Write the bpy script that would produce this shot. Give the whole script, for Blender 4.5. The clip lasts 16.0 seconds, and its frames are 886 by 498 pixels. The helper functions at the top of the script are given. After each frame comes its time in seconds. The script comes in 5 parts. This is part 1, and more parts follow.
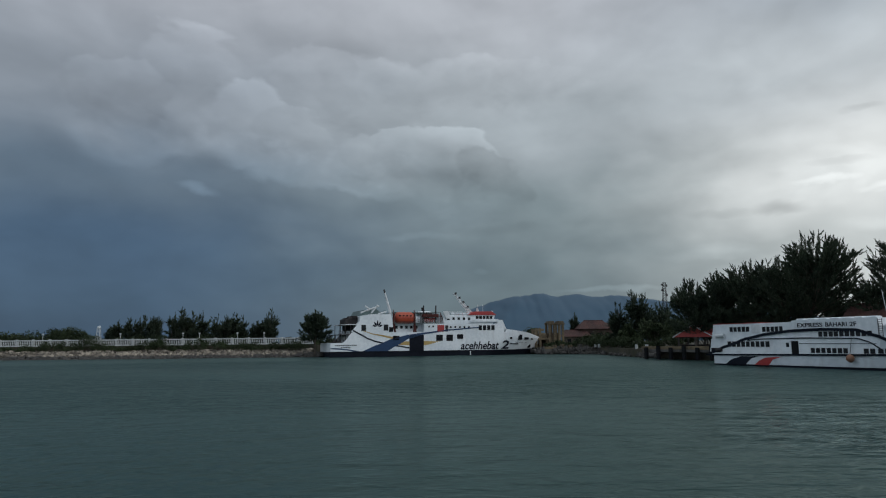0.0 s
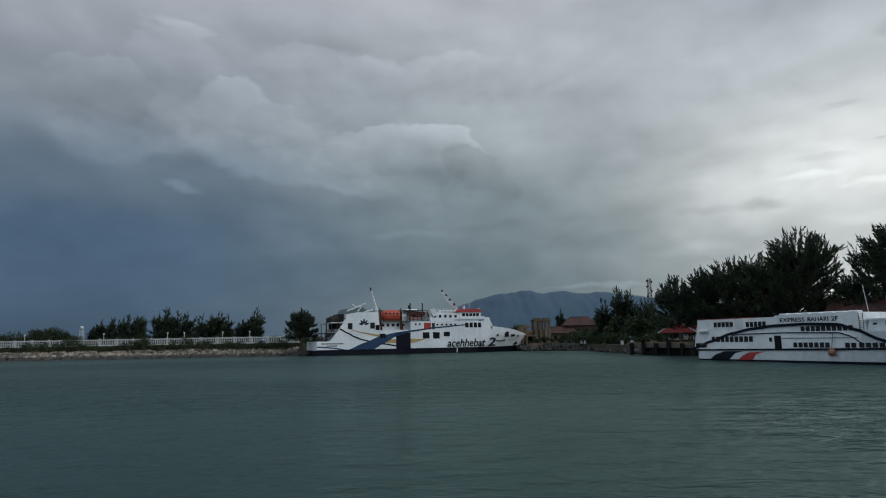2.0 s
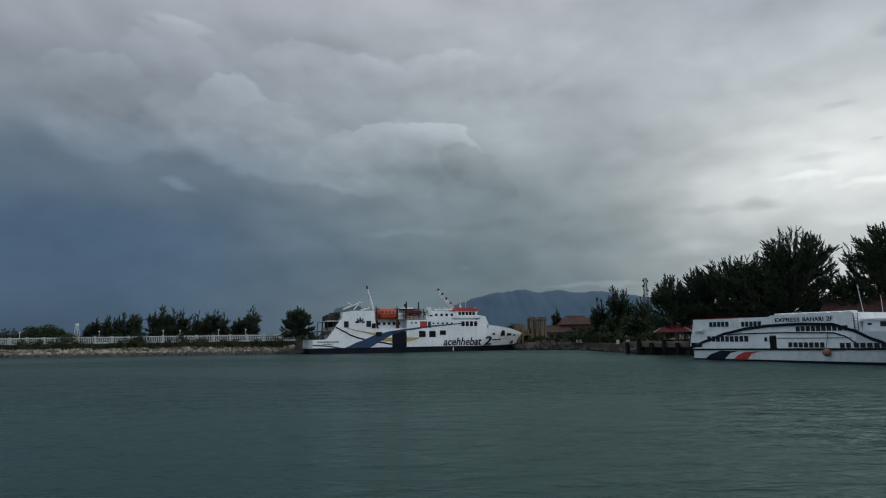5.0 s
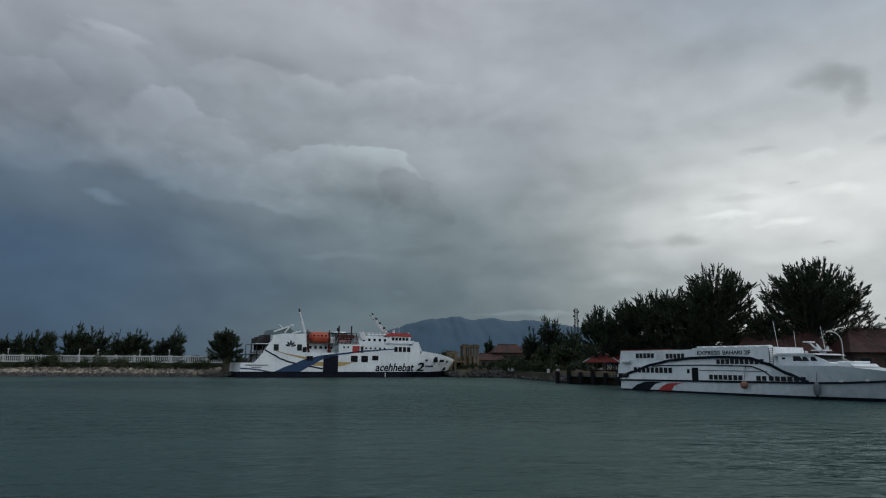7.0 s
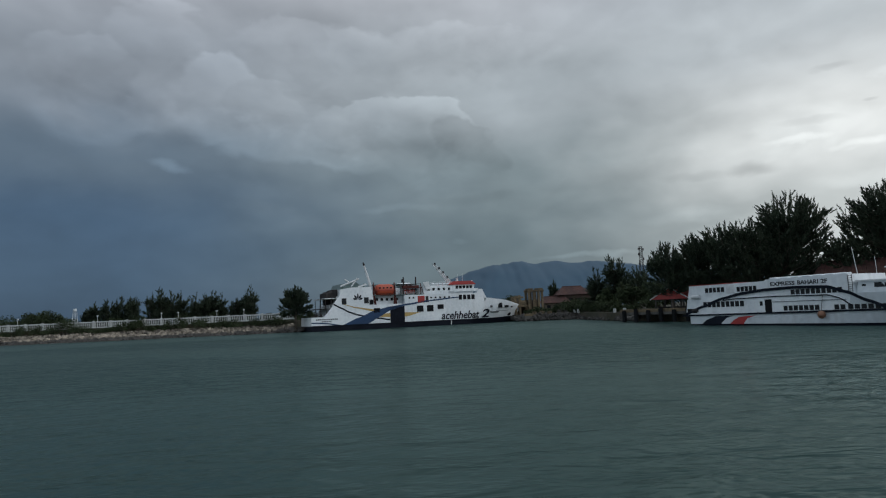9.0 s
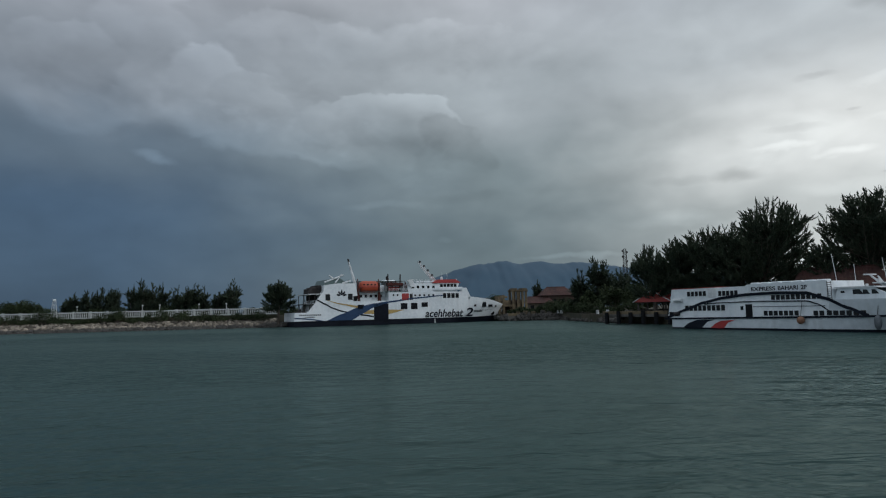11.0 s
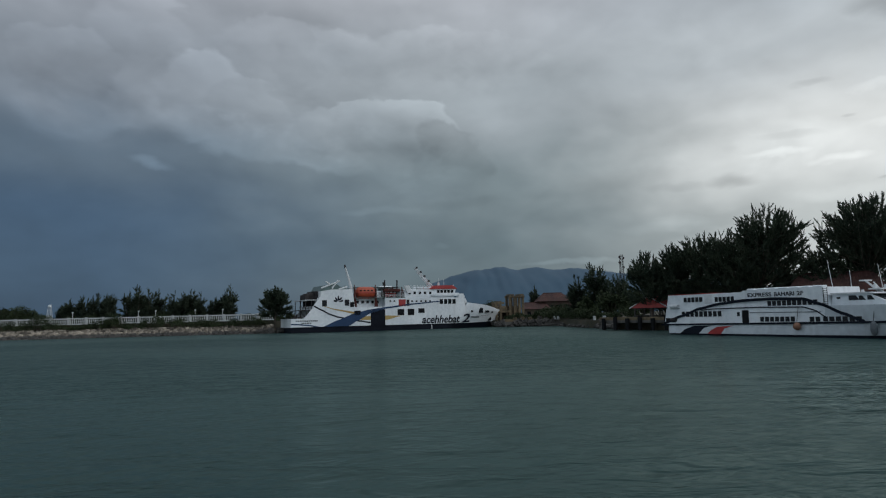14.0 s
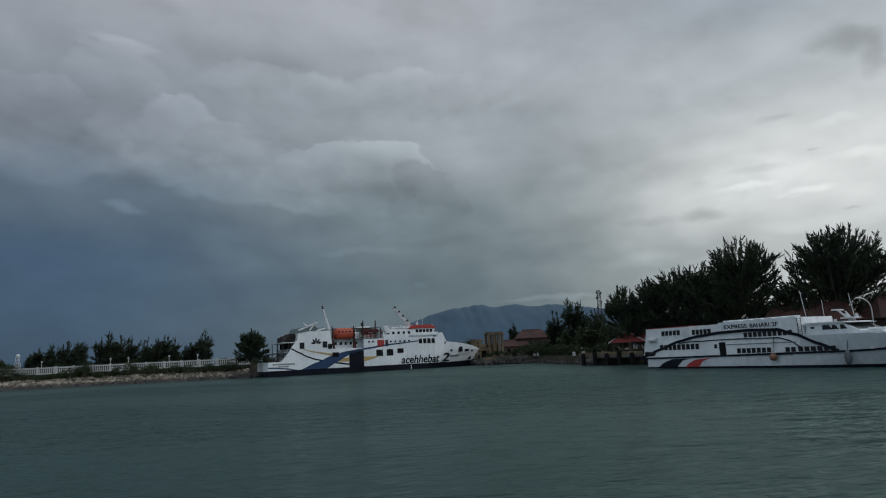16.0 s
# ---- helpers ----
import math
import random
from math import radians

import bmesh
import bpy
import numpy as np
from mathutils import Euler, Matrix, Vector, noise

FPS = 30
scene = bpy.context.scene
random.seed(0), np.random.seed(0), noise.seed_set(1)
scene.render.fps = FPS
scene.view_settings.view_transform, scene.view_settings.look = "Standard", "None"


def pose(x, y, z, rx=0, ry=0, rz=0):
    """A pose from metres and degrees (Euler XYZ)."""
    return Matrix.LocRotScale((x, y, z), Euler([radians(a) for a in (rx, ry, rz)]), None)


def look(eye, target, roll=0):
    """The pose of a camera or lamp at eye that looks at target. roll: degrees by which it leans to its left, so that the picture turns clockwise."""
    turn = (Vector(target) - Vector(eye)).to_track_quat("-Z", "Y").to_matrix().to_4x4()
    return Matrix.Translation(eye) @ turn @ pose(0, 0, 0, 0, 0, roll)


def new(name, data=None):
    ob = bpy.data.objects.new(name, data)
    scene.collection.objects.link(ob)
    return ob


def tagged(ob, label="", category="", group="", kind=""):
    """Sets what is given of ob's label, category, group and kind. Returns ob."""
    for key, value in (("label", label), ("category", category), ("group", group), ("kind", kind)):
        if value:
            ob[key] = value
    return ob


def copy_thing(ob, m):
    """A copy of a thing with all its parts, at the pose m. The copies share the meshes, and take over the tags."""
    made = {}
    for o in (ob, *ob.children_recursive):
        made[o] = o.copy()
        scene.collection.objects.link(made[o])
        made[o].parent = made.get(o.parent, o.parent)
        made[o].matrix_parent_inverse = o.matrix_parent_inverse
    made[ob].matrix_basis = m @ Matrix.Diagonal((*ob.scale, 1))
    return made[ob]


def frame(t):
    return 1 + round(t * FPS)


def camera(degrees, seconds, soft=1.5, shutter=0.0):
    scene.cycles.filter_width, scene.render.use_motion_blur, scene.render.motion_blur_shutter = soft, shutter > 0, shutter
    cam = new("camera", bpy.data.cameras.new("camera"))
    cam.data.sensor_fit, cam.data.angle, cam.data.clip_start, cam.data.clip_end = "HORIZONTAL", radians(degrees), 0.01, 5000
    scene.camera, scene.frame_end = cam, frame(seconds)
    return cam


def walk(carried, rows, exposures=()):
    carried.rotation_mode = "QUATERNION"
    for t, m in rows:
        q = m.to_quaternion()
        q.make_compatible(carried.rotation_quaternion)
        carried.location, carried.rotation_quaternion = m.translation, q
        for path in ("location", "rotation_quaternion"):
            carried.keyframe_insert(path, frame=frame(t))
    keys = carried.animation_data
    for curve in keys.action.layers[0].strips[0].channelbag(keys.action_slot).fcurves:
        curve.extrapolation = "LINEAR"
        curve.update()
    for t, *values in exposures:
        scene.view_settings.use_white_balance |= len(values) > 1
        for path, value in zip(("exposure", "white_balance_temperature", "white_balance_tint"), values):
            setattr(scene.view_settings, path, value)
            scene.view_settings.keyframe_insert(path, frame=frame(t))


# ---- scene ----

# Camera: a hand-held phone on a ship's deck, 4 m above the water
cam = camera(67.07, 16.0, soft=1.15)
EYE = (0.0, 0.0, 4.0)
# seconds, yaw, pitch, roll
TURNS = [
    (0, 0.02, 7.91, 0.45),
    (0.5, -0.61, 7.5, 1.98),
    (1, -0.13, 7.2, 2.1),
    (1.5, -1.66, 7.61, 1.73),
    (2, -1.11, 7.69, 0.91),
    (2.5, -0.37, 7.55, 0.95),
    (3, -0.68, 7.7, 1.21),
    (3.5, -0.34, 7.48, 0.98),
    (4, -0.49, 7.11, 0.97),
    (4.2, -1.19, 7.23, 0.95),
    (6.3, -1.3, 7.72, 0.38),
    (6.5, -0.47, 7.9, 0.31),
    (7, -7.15, 9.75, -0.47),
    (7.2, -8.23, 9.75, 0.22),
    (7.5, -6.86, 9.54, 0.5),
    (7.7, -4.47, 9.05, 0.22),
    (8, -0.29, 7.6, 0.24),
    (8.5, -1.05, 5.48, 1.29),
    (9, -1.62, 5.36, 2.46),
    (9.5, -2.43, 5.43, 2.36),
    (9.7, -2.61, 5.36, 1.9),
    (11.8, -2.99, 4.91, 1.07),
    (12, -3, 4.72, 0.97),
    (12.5, -3.32, 5.24, 0.8),
    (13, -3.71, 5.41, 0.81),
    (13.5, -3.31, 6.12, 1.15),
    (14, -3.27, 5.66, 1.27),
    (14.5, -4.46, 5.58, 1.45),
    (15, -4.92, 6.5, 0.84),
    (15.5, -5.96, 7.91, 2.44),
    (16, -5.02, 8.92, 2.7),
]
walk(cam, [(t, pose(*EYE, 90 + p, r, y)) for t, y, p, r in TURNS],
     [(0.0, 0.06), (4.0, 0.04), (6.5, 0.0), (7.0, -0.10), (8.0, -0.20), (9.0, 0.06), (9.5, 0.06), (12.5, -0.04), (15.0, -0.02), (16.0, -0.12)])

# ---------------------------------------------------------------- sky and sun


class Expr:
    """A number in a node tree, with the usual arithmetic."""

    def __init__(self, tree, socket):
        self.tree, self.socket = tree, socket

    def op(self, kind, *others, clamp=False):
        node = self.tree.nodes.new("ShaderNodeMath")
        node.operation, node.use_clamp = kind, clamp
        for slot, value in zip(node.inputs, (self, *others)):
            if isinstance(value, Expr):
                self.tree.links.new(value.socket, slot)
            else:
                slot.default_value = value
        return Expr(self.tree, node.outputs[0])

    def __add__(self, o): return self.op("ADD", o)
    def __radd__(self, o): return self.op("ADD", o)
    def __sub__(self, o): return self.op("SUBTRACT", o)
    def __rsub__(self, o): return self * -1.0 + o
    def __mul__(self, o): return self.op("MULTIPLY", o)
    def __rmul__(self, o): return self.op("MULTIPLY", o)
    def __truediv__(self, o): return self.op("DIVIDE", o)

    def step(self, a, b):
        node = self.tree.nodes.new("ShaderNodeMapRange")
        node.interpolation_type = "SMOOTHSTEP"
        self.tree.links.new(self.socket, node.inputs[0])
        node.inputs[1].default_value, node.inputs[2].default_value = a, b
        return Expr(self.tree, node.outputs[0])


def ramp(tree, value, stops):
    node = tree.nodes.new("ShaderNodeValToRGB")
    node.color_ramp.interpolation = "EASE"
    while len(node.color_ramp.elements) < len(stops):
        node.color_ramp.elements.new(0.5)
    for element, (at, colour) in zip(node.color_ramp.elements, stops):
        element.position, element.color = at, (*colour, 1)
    tree.links.new(value.socket if isinstance(value, Expr) else value, node.inputs[0])
    return node.outputs[0]


def blend(tree, factor, a, b, kind="MIX"):
    node = tree.nodes.new("ShaderNodeMix")
    node.data_type, node.blend_type = "RGBA", kind
    for slot, value in ((0, factor), (6, a), (7, b)):
        value = value.socket if isinstance(value, Expr) else value
        if isinstance(value, (int, float)):
            node.inputs[slot].default_value = value
        elif isinstance(value, tuple):
            node.inputs[slot].default_value = (*value, 1)
        else:
            tree.links.new(value, node.inputs[slot])
    return node.outputs[2]


def make_sky():
    world = bpy.data.worlds.new("overcast_sky")
    scene.world = world
    world.use_nodes = True
    tree = world.node_tree
    tree.nodes.clear()
    make = tree.nodes.new
    coord = make("ShaderNodeTexCoord")
    split = make("ShaderNodeSeparateXYZ")
    tree.links.new(coord.outputs["Generated"], split.inputs[0])
    x, y, z = (Expr(tree, s) for s in split.outputs)
    az = x.op("ARCTAN2", y) * 57.2958
    el = z.op("ARCSINE") * 57.2958

    def fbm(scale, squash, detail, rough, seed, distort=0.0, shift=(0.0, 0.0, 0.0)):
        """Cloud noise on the dome, squashed towards the horizon; about -1 to 1."""
        mapping = make("ShaderNodeMapping")
        mapping.inputs["Location"].default_value = (seed + shift[0], seed * 0.37 + shift[1], seed * 1.7 + shift[2])
        mapping.inputs["Scale"].default_value = (scale, scale, scale * squash)
        node = make("ShaderNodeTexNoise")
        node.inputs["Scale"].default_value = 1.0
        node.inputs["Detail"].default_value, node.inputs["Roughness"].default_value = detail, rough
        node.inputs["Distortion"].default_value = distort
        tree.links.new(coord.outputs["Generated"], mapping.inputs[0])
        tree.links.new(mapping.outputs[0], node.inputs[0])
        return (Expr(tree, node.outputs[0]) - 0.5) * 2.6

    def lumps(scale, squash, seed, shift=(0.0, 0.0, 0.0)):
        """Rounded cauliflower swellings, about 0 to 1."""
        mapping = make("ShaderNodeMapping")
        mapping.inputs["Location"].default_value = (seed + shift[0], seed * 0.6 + shift[1], seed + shift[2])
        mapping.inputs["Scale"].default_value = (scale, scale, scale * squash)
        node = make("ShaderNodeTexVoronoi")
        node.feature = "SMOOTH_F1"
        node.inputs["Scale"].default_value, node.inputs["Detail"].default_value = 1.0, 3.0
        node.inputs["Roughness"].default_value, node.inputs["Smoothness"].default_value = 0.55, 0.7
        warp = make("ShaderNodeVectorMath")
        warp.operation = "ADD"
        wobble = make("ShaderNodeTexNoise")
        wobble.inputs["Scale"].default_value, wobble.inputs["Detail"].default_value = 1.6, 4
        soften = make("ShaderNodeVectorMath")
        soften.operation = "SCALE"
        soften.inputs["Scale"].default_value = 0.9
        tree.links.new(coord.outputs["Generated"], mapping.inputs[0])
        tree.links.new(mapping.outputs[0], wobble.inputs[0])
        tree.links.new(wobble.outputs["Color"], soften.inputs[0])
        tree.links.new(mapping.outputs[0], warp.inputs[0])
        tree.links.new(soften.outputs[0], warp.inputs[1])
        tree.links.new(warp.outputs[0], node.inputs[0])
        return 1.0 - Expr(tree, node.outputs["Distance"]) * 1.3

    big, mid, fine = fbm(2.2, 2.0, 4, 0.55, 3.1, 0.3), fbm(6.0, 2.0, 3, 0.45, 8.3, 0.2), fbm(14.0, 2.0, 4, 0.5, 5.7, 0.2)
    billow = fbm(9.0, 1.3, 5, 0.5, 1.9)
    puffs = lumps(5.6, 1.6, 4.4)
    # light falls from the clearing, above and to one side: the swellings have a lit and a shaded flank
    relief = puffs - lumps(5.6, 1.6, 4.4, (0.09, 0.0, 0.18))
    soft = mid - fbm(6.0, 2.0, 3, 0.45, 8.3, 0.2, (0.12, 0.0, 0.22))

    # brightness by height, for the dark rain side, the middle and the clearing side
    v = (el + big * 2.0 + mid * 1.2) / 90
    left = ramp(tree, v, [(0.0, (.045, .085, .137)), (0.085, (.058, .102, .160)), (0.15, (.104, .146, .188)), (0.22, (.235, .268, .300)), (0.32, (.365, .390, .420)), (0.55, (.55, .57, .59)), (1.0, (.74, .80, .86))])
    centre = ramp(tree, v, [(0.0, (.130, .170, .188)), (0.06, (.126, .170, .186)), (0.12, (.196, .244, .256)), (0.20, (.330, .372, .388)), (0.32, (.420, .445, .470)), (0.55, (.58, .60, .61)), (1.0, (.74, .80, .86))])
    right = ramp(tree, v, [(0.0, (.420, .460, .440)), (0.06, (.520, .555, .535)), (0.14, (.740, .762, .730)), (0.22, (.500, .540, .548)), (0.33, (.340, .390, .435)), (0.55, (.60, .62, .63)), (1.0, (.74, .80, .86))])
    u = az + big * 4.0 + mid * 3.0
    colour = blend(tree, u.step(-26, 9), left, centre)
    colour = blend(tree, u.step(8, 36), colour, right)
    # the sky behind the viewer is an even, paler overcast
    back = az.op("ABSOLUTE").step(50, 95)
    rear = ramp(tree, v, [(0.0, (.32, .38, .43)), (0.3, (.42, .48, .54)), (1.0, (.74, .80, .86))])
    colour = blend(tree, back, colour, rear)

    shade = 1 + mid * 0.07 + fine * 0.035 + big * 0.05 + soft * 0.12 + relief * 0.10

    # the towering cumulus: billows with a crisp lit rim that melt into the bank on their other side
    drift_a = mid * 1.5 + billow * 0.8 + fine * 0.4
    drift_e = (puffs - 0.5) * -2.2 + billow * 0.6 + mid * 0.8 + fine * 0.3
    grain = relief * 0.22 + soft * 0.10 + fine * 0.04
    for a, e, wide, high, tilt, low, top in BILLOWS:
        c, k = math.cos(radians(tilt)), math.sin(radians(tilt))
        da, de = az - a + drift_a, el - e + drift_e
        p, q = (da * c + de * k) / wide, (de * c - da * k) / high
        mask = (p * p + q * q).step(1.0, 0.40 if high < 0 else 0.68) * q.step(-1.0, 0.1)
        shade = shade + (q * ((top - low) / 2) + (top + low) / 2 + grain - shade) * mask

    def puff(a, e, wide, high, lean=0.0):
        """A ragged shred of cloud about a direction."""
        da, de = az - a + mid * 1.6 + fine * 0.9, el - e + billow * 0.5 + fine * 0.6
        p, q = (da + de * lean) / wide, de / high
        return (p * p + q * q + puffs * -0.7 + 0.3).step(1.5, 0.0)

    for a, e, wide, high, lean, amount in PUFFS:
        shade = shade + puff(a, e, wide, high, lean) * amount
    grey = make("ShaderNodeCombineColor")
    for slot in grey.inputs:
        tree.links.new(shade.socket, slot)
    colour = blend(tree, 1.0, colour, grey.outputs[0], "MULTIPLY")
    colour = blend(tree, 1.0, colour, (0.985, 0.99, 1.025), "MULTIPLY")

    # clear-sky light above the clouds, all but hidden by them
    clear = make("ShaderNodeTexSky")
    clear.sky_type, clear.sun_disc = "NISHITA", False
    clear.sun_elevation, clear.sun_rotation = radians(SUN_HEIGHT), radians(SUN_TURN)
    clouds, upper, total = make("ShaderNodeBackground"), make("ShaderNodeBackground"), make("ShaderNodeAddShader")
    tree.links.new(colour, clouds.inputs[0])
    clouds.inputs[1].default_value = 1.0
    tree.links.new(clear.outputs[0], upper.inputs[0])
    upper.inputs[1].default_value = 0.003
    out = make("ShaderNodeOutputWorld")
    tree.links.new(clouds.outputs[0], total.inputs[0])
    tree.links.new(upper.outputs[0], total.inputs[1])
    tree.links.new(total.outputs[0], out.inputs[0])


# azimuth, elevation, width, height in degrees (negative: the rim is below), tilt, tone far from the rim and at it
BILLOWS = [
    (-25, 18.3, 6.5, -2.6, 8, 0.98, 1.22),
    (-15, 18.3, 6.5, -3.2, -14, 0.96, 1.4),
    (-7.5, 16.7, 6.5, -3, -12, 0.96, 1.32),
    (0, 14.9, 6, -3, -14, 0.94, 1.12),
    (2.9, 22.3, 7, 3.2, -4, 0.95, 1.12),
    (9, 22.9, 5, 2.6, 0, 0.96, 1.06),
    (-5.9, 21.9, 5.2, 3.8, -6, 0.77, 1.21),
    (-12, 23.3, 4.4, 2.8, 0, 0.85, 1.13),
    (-21.3, 23.3, 4.8, 3.4, 0, 0.79, 1.21),
    (-27, 21.1, 4.8, 2.8, 0, 0.76, 1.15),
    (-16.1, 19.9, 3.6, 3.1, -12, 0.91, 1.3),
    (-12.5, 18.7, 3.6, 2.2, -18, 0.91, 1.17),
    (-4.5, 17.7, 4.6, 2.2, -8, 0.93, 1.19),
    (1.7, 17.5, 4.8, 2.3, -14, 0.82, 1.36),
    (4.7, 15.5, 4, 2.2, -18, 0.75, 1.01),
]
# azimuth, elevation, width, height in degrees, lean, gain
PUFFS = [
    (-20.7, 12.3, 1.9, 0.55, 0, 0.50),
    (28.0, 10.1, 2.2, 0.8, 0, -0.32),
    (37.6, 21.1, 2.7, 1.3, 0.2, -0.34),
    (39.4, 19.6, 1.1, 1.5, 0.3, -0.24),
    (41.8, 16.2, 1.6, 0.5, -0.6, -0.20),
    (35.4, 14.0, 0.7, 0.2, 0, -0.20),
    (37.8, 9.2, 0.9, 0.2, 0, -0.25),
    (35.0, 10.9, 2.6, 0.45, 0.0, 0.30),
    (30.5, 11.8, 2.2, 0.35, 0.2, 0.22),
    (38.5, 13.2, 3.0, 0.5, 0.3, 0.22),
    (24.0, 10.0, 4.0, 0.5, 0.1, -0.14),
    (22.5, 6.6, 5.0, 0.8, 0.0, 0.16),
    (30.5, 24.5, 5.0, 2.4, -0.5, -0.12),
    (3.0, 5.9, 1.0, 0.3, 0.0, 0.22),
    (5.0, 9.6, 5.0, 0.7, -0.3, -0.13),
    (-1.0, 8.9, 5.0, 0.6, 0, 0.25),
    (14.0, 4.3, 4.5, 0.35, 0, 0.34),
    (0.3, 13.6, 4.0, 2.0, 0, -0.12),
    (32.0, 12.4, 5.0, 2.0, 0, 0.16),
    (36.0, 8.5, 5.0, 0.8, 0, 0.15),
    (23.0, 7.2, 4.0, 0.7, 0, 0.14),
    (37.0, 15.5, 2.2, 0.5, 0, 0.14),
    (-8.0, 24.5, 4.0, 2.5, 0.3, -0.10),
    (33.0, 16.5, 1.6, 0.35, 0, -0.18),
    (31.0, 13.0, 2.4, 0.35, 0, -0.12),
    (20.0, 10.8, 6.0, 1.1, 0, -0.10),
]
SUN_HEIGHT, SUN_TURN = 28.0, 118.0   # degrees; turn clockwise from straight ahead
make_sky()

sun = new("sun", bpy.data.lights.new("sun", "SUN"))
sun.data.energy, sun.data.angle, sun.data.color = 0.7, radians(40), (1.0, 0.99, 0.97)
sun.matrix_world = look((0, 0, 0), (-math.sin(radians(SUN_TURN)) * math.cos(radians(SUN_HEIGHT)), -math.cos(radians(SUN_TURN)) * math.cos(radians(SUN_HEIGHT)), -math.sin(radians(SUN_HEIGHT))))

# ---------------------------------------------------------------- materials


def material(name, dark, light, scale=1.0, rough=0.6, metal=0.0, bump=0.0, bump_scale=8.0, detail=6, spec=0.5, streaks=0.0, islands=0.0):
    """Two-scale procedural surface: broad patches and fine grain between two colours, optional run-down streaks."""
    m = bpy.data.materials.new(name)
    m.use_nodes = True
    tree = m.node_tree
    shader = tree.nodes["Principled BSDF"]
    coord = tree.nodes.new("ShaderNodeTexCoord")

    def grain(size, squash=1.0, depth=detail):
        mapping = tree.nodes.new("ShaderNodeMapping")
        mapping.inputs["Scale"].default_value = (size, size, size * squash)
        node = tree.nodes.new("ShaderNodeTexNoise")
        node.inputs["Scale"].default_value, node.inputs["Detail"].default_value = 1.0, depth
        tree.links.new(coord.outputs["Object"], mapping.inputs[0])
        tree.links.new(mapping.outputs[0], node.inputs[0])
        return Expr(tree, node.outputs[0])

    broad, fine = grain(scale * 0.35), grain(scale * 3.0)
    mix = (broad * 0.6 + fine * 0.4).step(0.36, 0.64)
    colour = blend(tree, mix, dark, light)
    if streaks:
        run = grain(scale * 2.2, 0.12).step(0.52, 0.72)
        colour = blend(tree, run * streaks, colour, (0.16, 0.11, 0.07))
    if islands:
        geometry = tree.nodes.new("ShaderNodeNewGeometry")
        vary = Expr(tree, geometry.outputs["Random Per Island"]) * islands + (1 - islands / 2)
        grey = tree.nodes.new("ShaderNodeCombineColor")
        for slot in grey.inputs:
            tree.links.new(vary.socket, slot)
        colour = blend(tree, 1.0, colour, grey.outputs[0], "MULTIPLY")
    tree.links.new(colour, shader.inputs["Base Color"])
    roughness = fine * 0.25 + (rough - 0.125)
    tree.links.new(roughness.socket, shader.inputs["Roughness"])
    shader.inputs["Metallic"].default_value = metal
    shader.inputs["Specular IOR Level"].default_value = spec
    if bump:
        node = tree.nodes.new("ShaderNodeBump")
        node.inputs["Strength"].default_value, node.inputs["Distance"].default_value = bump, 0.05
        tree.links.new(grain(bump_scale).socket, node.inputs["Height"])
        tree.links.new(node.outputs[0], shader.inputs["Normal"])
    return m


